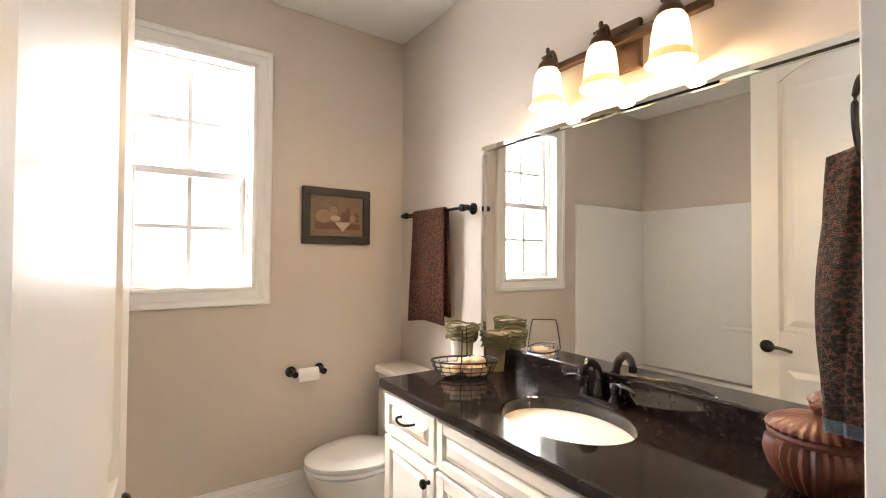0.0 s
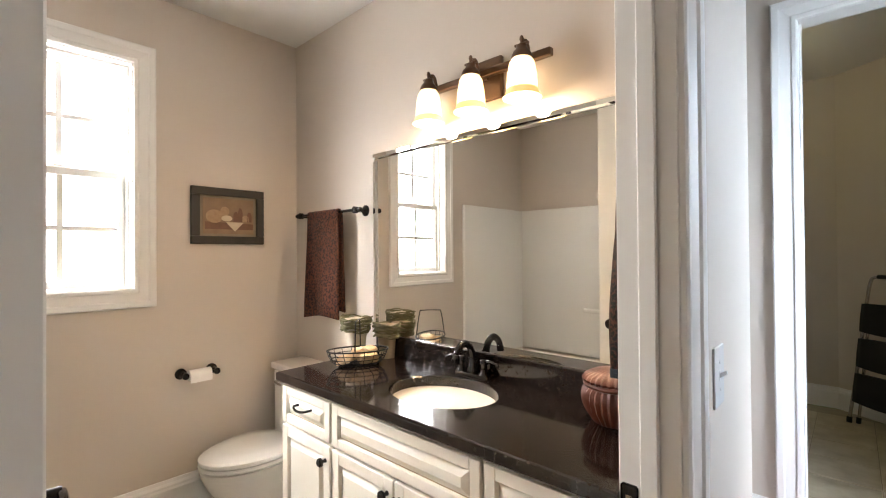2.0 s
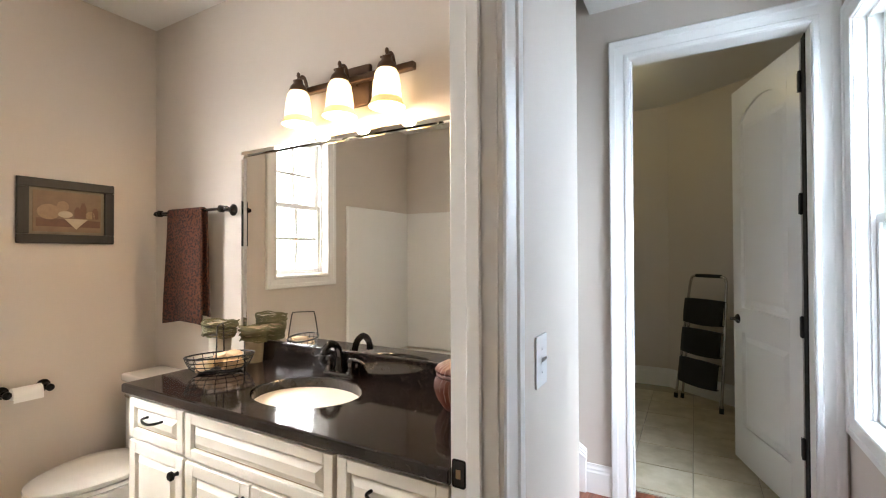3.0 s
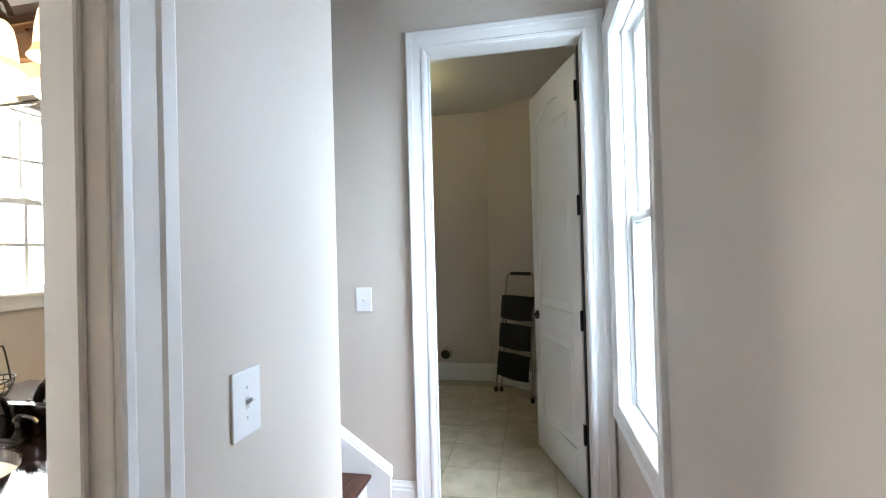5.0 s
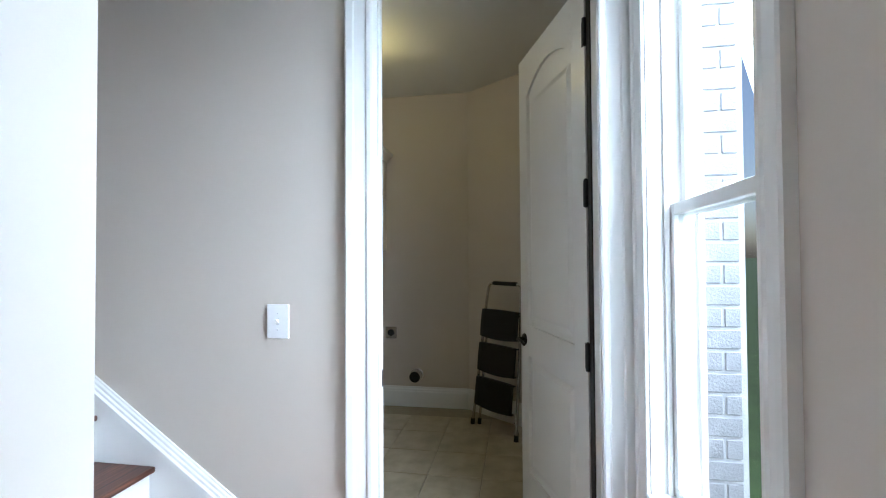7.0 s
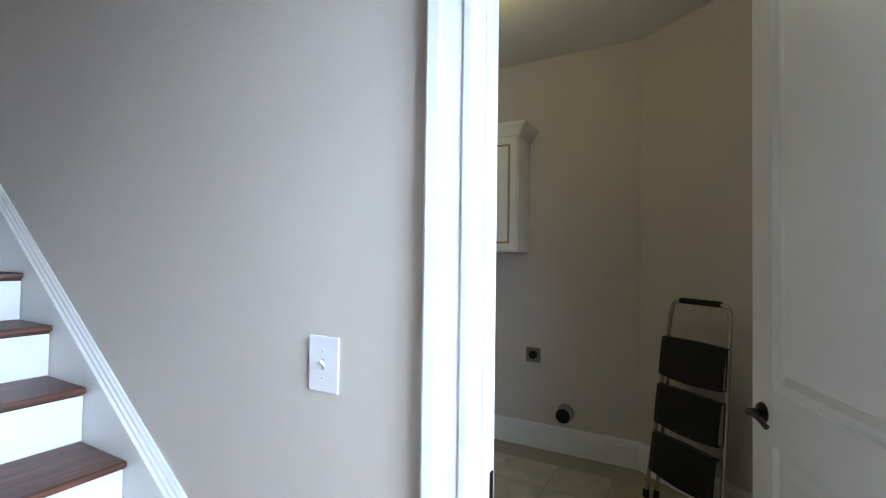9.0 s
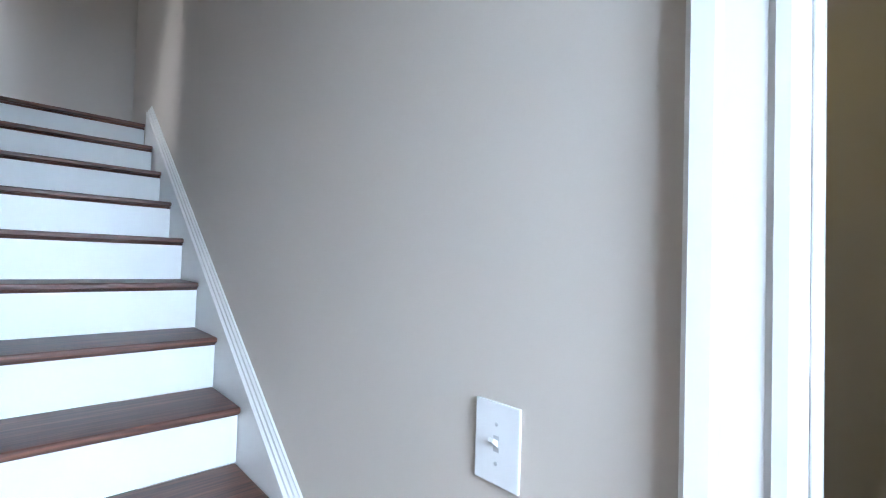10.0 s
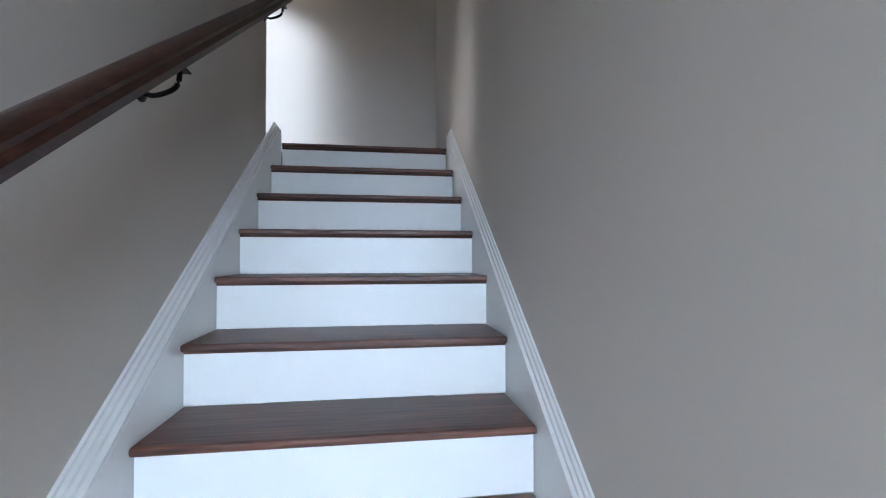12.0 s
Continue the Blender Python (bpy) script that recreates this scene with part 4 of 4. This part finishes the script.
# pots with rope collars
def pot(at, h, rt, rb, material, label, seed):
    rnd = random.Random(seed)
    p = thing("rope_rimmed_pot", at, label, "flower pot", "pots on the counter")
    x, y, z = at
    part("pot_body", lathe([(rb, 0.0), (rb + 0.001, 0.004), (rt * 0.95, h - 0.01), (rt, h), (rt - 0.006, h), (rt - 0.012, h - 0.03), (0.01, h - 0.035)], at, 28), material, p, "", True)
    for i in range(15):
        zz = z + h - 0.052 + 0.0042 * i
        ph, r0 = rnd.random() * 6, rt + 0.003 + 0.008 * rnd.random() + 0.0005 * i
        pts = [(x + (r0 + 0.003 * math.sin(3 * a + ph)) * math.cos(a), y + (r0 + 0.003 * math.sin(3 * a + ph)) * math.sin(a), zz + 0.006 * math.sin(2 * a + ph) + 0.002 * math.sin(7 * a)) for a in [2 * math.pi * j / 40 for j in range(40)]]
        part("rope_coil", sweep(pts, 0.0036, 6, None, True), ROPE, p, "green twisted rope", True)
    return p


pot((1.19, 1.492, 0.901), 0.176, 0.056, 0.038, POTW, "whitewashed pot wrapped with green rope at the rim", 3)
pot((1.283, 1.385, 0.901), 0.15, 0.047, 0.033, POTT, "small tan pot wrapped with green rope at the rim", 8)

# wire basket with sponges
wb = thing("wire_basket", (1.09, 1.40, 0.901), "black wire basket with a tall hoop handle", "basket")
BXC, BYC = 1.105, 1.365
BL, BS = Vector((0.85, -0.53, 0)), Vector((0.53, 0.85, 0))     # long and short axes of the basket


def oval_point(k, a, z):
    return tuple(Vector((BXC, BYC, z)) + BL * (0.122 * k * math.cos(a)) + BS * (0.066 * k * math.sin(a)))


def oval(k, z, n=36):
    return [oval_point(k, 2 * math.pi * i / n, z) for i in range(n)]


part("rim", sweep(oval(1.05, 0.968), 0.0036, 6, None, True), BLACK, wb, "", True)
for k, z in ((1.0, 0.95), (0.93, 0.932), (0.82, 0.916), (0.66, 0.905)):
    part("hoop", sweep(oval(k, z), 0.0018, 6, None, True), BLACK, wb, "", True)
for i in range(18):
    part("rib", sweep([oval_point(k, 2 * math.pi * i / 18, z) for k, z in ((1.05, 0.968), (1.0, 0.948), (0.9, 0.924), (0.66, 0.905), (0.1, 0.9035))], 0.0015, 5), BLACK, wb)
HD = (BS + BL * 0.25).normalized()
part("handle", sweep(bez([tuple(Vector((BXC, BYC, z)) + HD * q) for q, z in ((-0.07, 0.968), (-0.062, 1.03), (-0.052, 1.085), (-0.04, 1.092), (0.04, 1.092), (0.052, 1.085), (0.062, 1.03), (0.07, 0.968))], 5), 0.0028, 6), BLACK, wb, "", True)
for i, (u, v, dz, w, d, h, a) in enumerate(((-0.045, 0.006, 0.032, 0.085, 0.06, 0.034, 0.5), (0.04, -0.004, 0.036, 0.08, 0.058, 0.036, -0.3), (0.0, 0.012, 0.056, 0.07, 0.05, 0.026, 0.9), (0.052, 0.01, 0.062, 0.062, 0.045, 0.024, 0.2))):
    bb = box(-w / 2, w / 2, -d / 2, d / 2, -h / 2, h / 2, 0.007, 2)
    bmesh.ops.subdivide_edges(bb, edges=bb.edges[:], cuts=2, use_grid_fill=True)
    turn = Matrix.Rotation(a, 4, "Z") @ Matrix.Rotation(0.28 * (1 if i % 2 else -1), 4, "X")
    for q in bb.verts:
        q.co = Vector((BXC, BYC, 0.901 + dz)) + BL * u + BS * v + turn @ (q.co * (1 + 0.16 * noise.noise(q.co * 45 + Vector((i * 9, 0, 0)))))
    sp = solid("sponge", bb, SOAP, "cream and tan sea sponge in the wire basket", "", "sponge", True)
    sp["group"] = "sponges in the basket"

# toilet
tl = thing("toilet", (0.98, 1.972, 0), "white porcelain toilet with closed lid beside the vanity", "toilet")
TY = 1.972


def egg(cx, rx_back, rx_front, ry, z, n=32):
    return [(cx + 0.022 + (rx_back if math.cos(a) > 0 else rx_front) * math.cos(a), TY + ry * math.sin(a), z) for a in [2 * math.pi * i / n for i in range(n)]]


part("bowl", rings([egg(0.98, 0.16, 0.16, 0.105, 0.0), egg(0.98, 0.16, 0.15, 0.1, 0.03), egg(0.97, 0.17, 0.14, 0.1, 0.12), egg(0.95, 0.19, 0.2, 0.13, 0.22), egg(0.94, 0.19, 0.245, 0.165, 0.31), egg(0.93, 0.19, 0.262, 0.18, 0.375), egg(0.93, 0.19, 0.262, 0.18, 0.392), egg(0.93, 0.18, 0.25, 0.17, 0.398)]), PORC, tl, "", True)
part("seat", rings([egg(0.93, 0.17, 0.262, 0.178, 0.400), egg(0.93, 0.175, 0.268, 0.184, 0.405), egg(0.93, 0.175, 0.268, 0.184, 0.414), egg(0.93, 0.17, 0.262, 0.18, 0.419)]), PORC, tl, "", True)
part("lid", rings([egg(0.93, 0.165, 0.25, 0.17, 0.4195), egg(0.93, 0.165, 0.25, 0.17, 0.427), egg(0.93, 0.174, 0.266, 0.182, 0.429), egg(0.93, 0.176, 0.268, 0.184, 0.433), egg(0.93, 0.176, 0.266, 0.183, 0.443), egg(0.93, 0.16, 0.245, 0.165, 0.452), egg(0.93, 0.1, 0.16, 0.1, 0.456)]), PORC, tl, "", True)
part("tank", box(1.135, 1.318, TY - 0.2, TY + 0.2, 0.36, 0.745, 0.018, 3), PORC, tl, "", True)
part("tank_lid", box(1.122, 1.326, TY - 0.212, TY + 0.212, 0.747, 0.785, 0.012, 3), PORC, tl, "", True)
part("flush_lever", sweep(bez([(1.134, TY + 0.14, 0.69), (1.112, TY + 0.14, 0.69), (1.108, TY + 0.11, 0.688), (1.108, TY + 0.07, 0.684)], 4), 0.006, 8), CHROME, tl, "chrome flush lever", True)

# toilet paper holder
tp = thing("paper_holder", (0.768, NY, 0.78), "oil-rubbed bronze toilet paper holder on the wall", "paper holder")
for x in (0.703, 0.847):
    part("post", lathe([(0.027, -0.001), (0.027, -0.007), (0.019, -0.014), (0.012, -0.024), (0.012, -0.058), (0.016, -0.064), (0.016, -0.08), (0.006, -0.084)], (x, NY, 0.785), 18, axis="y"), BRONZE, tp, "", True)
part("spindle", sweep([(0.703, NY - 0.07, 0.785), (0.847, NY - 0.07, 0.785)], 0.006, 10), BRONZE, tp, "", True)
tpr = thing("toilet_paper", (0.768, NY - 0.07, 0.76), "nearly used white toilet paper roll on the holder", "toilet paper")
part("roll", lathe([(0.0085, 0.718), (0.026, 0.718), (0.026, 0.818), (0.0085, 0.818), (0.0085, 0.718)], (0, NY - 0.07, 0.785), 28, axis="x", cap0=False, cap1=False), PAPER, tpr, "", True)
part("loose_sheet", box(0.718, 0.818, NY - 0.098, NY - 0.0965, 0.752, 0.785), PAPER, tpr)

# framed print
pc = thing("framed_print", (0.918, NY, 1.43), "black-framed sepia still-life print of bread and jars", "picture")
PX0, PX1, PZ0, PZ1 = 0.747, 1.123, 1.431, 1.727
fw = 0.042
for (a, c, d, e2, ax) in ((PX0, PX1, PZ0, PZ0 + fw, 0), (PX0, PX1, PZ1 - fw, PZ1, 0), (PX0, PX0 + fw, PZ0 + fw, PZ1 - fw, 1), (PX1 - fw, PX1, PZ0 + fw, PZ1 - fw, 1)):
    part("frame", box(a, c, NY - 0.021, NY - 0.001, d, e2, 0.004, 2), FRAMEB, pc, "black-brown wooden frame")
part("mat_board", box(PX0 + fw, PX1 - fw, NY - 0.010, NY - 0.002, PZ0 + fw, PZ1 - fw), MATBOARD, pc)
pr = part("print", box(PX0 + fw + 0.014, PX1 - fw - 0.014, NY - 0.012, NY - 0.0101, PZ0 + fw + 0.012, PZ1 - fw - 0.012), SEPIA, pc, "sepia print")


def flat_shape(pts, material, lift):
    b2 = prism([(PX0 + fw + 0.02 + u * 0.26, PZ0 + fw + 0.015 + v * 0.178) for u, v in pts], "y", NY - 0.012 - lift, NY - 0.0121)
    part("painted_shape", b2, material, pr)


def blob(cx, cy, rx, ry, n=14):
    return [(cx + rx * math.cos(2 * math.pi * i / n), cy + ry * math.sin(2 * math.pi * i / n)) for i in range(n)]


flat_shape([(0.02, 0.12), (0.98, 0.12), (0.98, 0.3), (0.02, 0.34)], PR1, 0.0004)
flat_shape(blob(0.2, 0.5, 0.17, 0.2), PR3, 0.0006)
flat_shape(blob(0.40, 0.66, 0.09, 0.14), PR3, 0.0008)
flat_shape(blob(0.44, 0.45, 0.11, 0.09), PR2, 0.001)
flat_shape([(0.42, 0.34), (0.78, 0.34), (0.60, 0.06)], PR2, 0.0012)
for cx, h, w in ((0.62, 0.3, 0.05), (0.71, 0.42, 0.05), (0.82, 0.2, 0.07), (0.9, 0.3, 0.05)):
    flat_shape([(cx - w, 0.36), (cx + w, 0.36), (cx + w, 0.36 + h * 0.7), (cx + w * 0.4, 0.36 + h), (cx - w * 0.4, 0.36 + h), (cx - w, 0.36 + h * 0.7)], PR1 if h > 0.25 else PR3, 0.0009)

# tub and surround
tub = thing("bathtub", (-0.68, 1.43, 0), "white acrylic alcove bathtub with wall surround", "bathtub")
TXF, TXB, TY0, TY1 = -0.24, -1.158, 0.605, NY - 0.003
part("apron", box(TXF - 0.03, TXF, TY0, TY1, 0, 0.43, 0.008, 2), ACRYL, tub)
part("rim_edge", box(TXF - 0.09, TXF - 0.031, TY0, TY1, 0.40, 0.432, 0.008, 2), ACRYL, tub)
part("basin", rings([[(x, y, z) for x, y in ((TXF - 0.09 - k, TY0 + 0.02 + k), (TXB + 0.04 + k, TY0 + 0.02 + k), (TXB + 0.04 + k, TY1 - 0.02 - k), (TXF - 0.09 - k, TY1 - 0.02 - k))] for k, z in ((0, 0.42), (0.05, 0.12), (0.08, 0.08))], None, False, True), ACRYL, tub, "", True)
part("surround_panel", box(TXB, TXB + 0.03, TY0, TY1, 0.433, 1.79, 0.012, 3), ACRYL, tub, "", True)
part("surround_end_panel", box(TXB + 0.03, TXF + 0.02, TY1 - 0.028, TY1, 0.433, 1.79, 0.012, 3), ACRYL, tub, "", True)
part("surround_end_panel", box(TXB + 0.03, TXF + 0.0, TY0, TY0 + 0.028, 0.433, 1.79, 0.012, 3), ACRYL, tub, "", True)
part("soap_ledge", box(TXB + 0.03, TXB + 0.058, 1.2, 1.6, 0.83, 0.87, 0.012, 3), ACRYL, tub, "", True)

# ---- laundry things ----
lc = thing("wall_cabinet", (5.0, 1.07, 1.445), "cream laundry wall cabinet with crown moulding", "cabinet")
CY0, CY1, CYM, CF = 0.685, 1.445, 1.065, 4.86
part("body", box(CF + 0.019, LBX - 0.002, CY0, CY1, 1.445, 2.275, 0.001), CREAM, lc)
for a, c in ((CY0 + 0.006, CYM - 0.003), (CYM + 0.003, CY1 - 0.006)):
    f = part("door", box(CF, CF + 0.017, a, c, 1.455, 2.265, 0.0025), CREAM, lc)
    mlc = Matrix(((0, 0, -1, CF), (1, 0, 0, 0), (0, 1, 0, 0), (0, 0, 0, 1)))
    part("groove", box(CF - 0.0025, CF + 0.0005, a + 0.05, c - 0.05, 1.505, 2.215), GLAZE, f)
    part("panel", frustum(mlc, a + 0.056, c - 0.056, 1.511, 2.209, 0.0, 0.007, 0.022), CREAM, f)
CR = [(0, 0), (0.014, 0.0), (0.018, 0.02), (0.036, 0.045), (0.062, 0.064), (0.068, 0.085), (0, 0.085)]
part("crown", rings([[(CF + 0.019 - p, y - (p if y < 1 else 0), 2.275 + q) for p, q in CR] for y in (CY0, CY1)]), CREAM, lc)
part("crown", rings([[(x - (p if x < 5 else 0), CY0 - p, 2.275 + q) for p, q in CR] for x in (CF + 0.0192, LBX - 0.002)]), CREAM, lc)

# step ladder, folded, leaning on the angled wall
U = Vector((-0.66, -0.75, 0)).normalized()
Nn = Vector((U.y, -U.x, 0)) * -1     # towards the wall
F0 = Vector((4.785, -0.155, 0))
W = 0.475


def lp(u, d, z):
    return tuple(F0 + U * u + Nn * d + Vector((0, 0, z)))


sl = thing("step_ladder", lp(0.2, 0, 0), "folded steel step ladder with three black steps leaning on the wall", "step ladder")
front = bez([lp(0.0, 0, 0.015), lp(0.02, 0.06, 0.45), lp(0.045, 0.12, 0.95), lp(0.055, 0.142, 1.11), lp(0.09, 0.148, 1.16), lp(W / 2, 0.15, 1.165), lp(W - 0.09, 0.148, 1.16), lp(W - 0.055, 0.142, 1.11), lp(W - 0.045, 0.12, 0.95), lp(W - 0.02, 0.06, 0.45), lp(W, 0, 0.015)], 6)
part("front_frame", sweep(front, 0.012, 10), CHROME, sl, "bent steel tube frame", True)
part("hand_grip", sweep([lp(0.11, 0.15, 1.1655), lp(W - 0.11, 0.15, 1.1655)], 0.017, 10), PLASTICK, sl, "black foam grip", True)
for u in (0.035, W - 0.035):
    part("back_leg", sweep([lp(u, 0.045, 0.015), lp(u + (0.02 if u < 0.2 else -0.02), 0.14, 0.93)], 0.0105, 10), CHROME, sl, "", True)
    part("foot", sweep([lp(u, 0.043, 0.0), lp(u, 0.047, 0.045)], 0.016, 10), PLASTICK, sl, "black rubber foot", True)
for u in (0.0, W):
    part("foot", sweep([lp(u, 0, 0.0), lp(u, 0.003, 0.045)], 0.018, 10), PLASTICK, sl, "black rubber foot", True)
for z0 in (0.185, 0.46, 0.735):
    d0 = 0.13 * z0 - 0.012
    bb = rings([[lp(u, d0 + (0.115 * 0.23) * t - dd, z0 + 0.215 * t + (0.018 * math.sin(math.pi * (u - 0.02) / (W - 0.04)) * (-1 if t == 0 else 0.3))) for u in [0.04 + (W - 0.07) * i / 10 for i in range(11)]] for t, dd in ((0, 0), (0, 0.03), (0.5, 0.034), (1, 0.03), (1, 0))], None, False, False, False)
    stp = part("step", bb, PLASTICK, sl, "black ribbed plastic step", True)
    m3 = stp.modifiers.new("thickness", "SOLIDIFY")
    m3.thickness = 0.008

# flush ceiling lamp in the laundry
cl = thing("ceiling_lamp", (3.98, 0.56, 2.875), "small flush ceiling lamp with dim frosted globe", "ceiling lamp")
part("base", lathe([(0.07, 0.03), (0.072, 0.02), (0.06, 0.0)], (3.98, 0.56, 2.875), 24), BRONZE, cl, "", True)
part("globe", lathe([(0.058, 0.0), (0.075, -0.03), (0.07, -0.07), (0.04, -0.1), (0.01, -0.108)], (3.98, 0.56, 2.875), 24), SHADE, cl, "lit frosted glass globe", True)
lm = bpy.data.lights.new("laundry_bulb_light", "POINT")
lm.energy, lm.color, lm.shadow_soft_size = 4.0, (1.0, 0.84, 0.33), 0.05
new("laundry_bulb_light", lm).location = (3.98, 0.56, 2.73)

# ---- outside the hall window ----
wing = solid("brick_wing", box(2.585, 2.95, -1.235, -1.105, -0.5, 3.2), MORTAR, "pale brick facing beside the hall window")
wing["category"] = "brick wall"

# ---- floor pieces and bricks ----


def shared(name, bm, material):
    me = bpy.data.meshes.new(name)
    bm.to_mesh(me)
    bm.free()
    me.materials.append(material)
    return me


def piece(name, me, parent, at):
    o = new(name, me)
    o.parent = parent
    o.location = at
    return o


tile_me = shared("tile", box(-0.198, 0.198, -0.198, 0.198, -0.01, 0.0, 0.003), TILE)
laundry_tile_me = shared("tile", box(-0.1715, 0.1715, -0.1715, 0.1715, -0.01, 0.0, 0.003), TILE)
for i in range(7):
    for j in range(10):
        x, y = 3.004 + 0.348 * i, -1.173 + 0.348 * j
        if x < LBX - 0.1 and -1.0 < y < 1.85 and (x - LBX) * 0.804 - (y + 0.09) * 0.594 < 0.02:
            piece("tile", laundry_tile_me, floor_laundry, (x, y, 0.0))
for i in range(8):
    for j in range(7):
        x, y = -1.16 + 0.2 + 0.4 * i, HN + 0.2 + 0.4 * j
        if x < BX - 0.1 and y < NY - 0.1:
            piece("tile", tile_me, floor_bath, (x, y, -0.002))
plank_me = shared("floor_plank", box(-0.419, 0.419, -0.0405, 0.0405, -0.014, 0.0, 0.0015), PLANK)
short_me = shared("floor_plank", box(-0.209, 0.209, -0.0405, 0.0405, -0.014, 0.0, 0.0015), PLANK)
for j in range(12):
    y = HS + 0.041 + 0.082 * j
    for i in range(5 if j % 2 else 4):
        piece("floor_plank", plank_me, floor_hall, (-1.5 + 0.42 + 0.84 * i + (0 if j % 2 else 0.42), y, 0.0))
    if j % 2 == 0:
        piece("floor_plank", short_me, floor_hall, (-1.5 + 0.21, y, 0.0))
        piece("floor_plank", short_me, floor_hall, (-1.5 + 3.99, y, 0.0))
for j in range(5):
    y = HS + 0.041 + 0.082 * (12 + j)
    piece("floor_plank", plank_me, floor_hall_2, (2.01, y, 0.0))
    piece("floor_plank", short_me, floor_hall_2, (2.436, y, -0.0004))
brick_me = shared("brick", box(-0.006, 0.0, -0.05, 0.05, -0.029, 0.029, 0.002), BRICK)
half_me = shared("brick", box(-0.006, 0.0, -0.0225, 0.0225, -0.029, 0.029, 0.002), BRICK)
for k in range(44):
    z = 0.1 + 0.068 * k
    if k % 2:
        piece("brick", brick_me, wing, (2.585, -1.168, z))
    else:
        piece("brick", half_me, wing, (2.585, -1.14, z))
        piece("brick", half_me, wing, (2.585, -1.195, z))
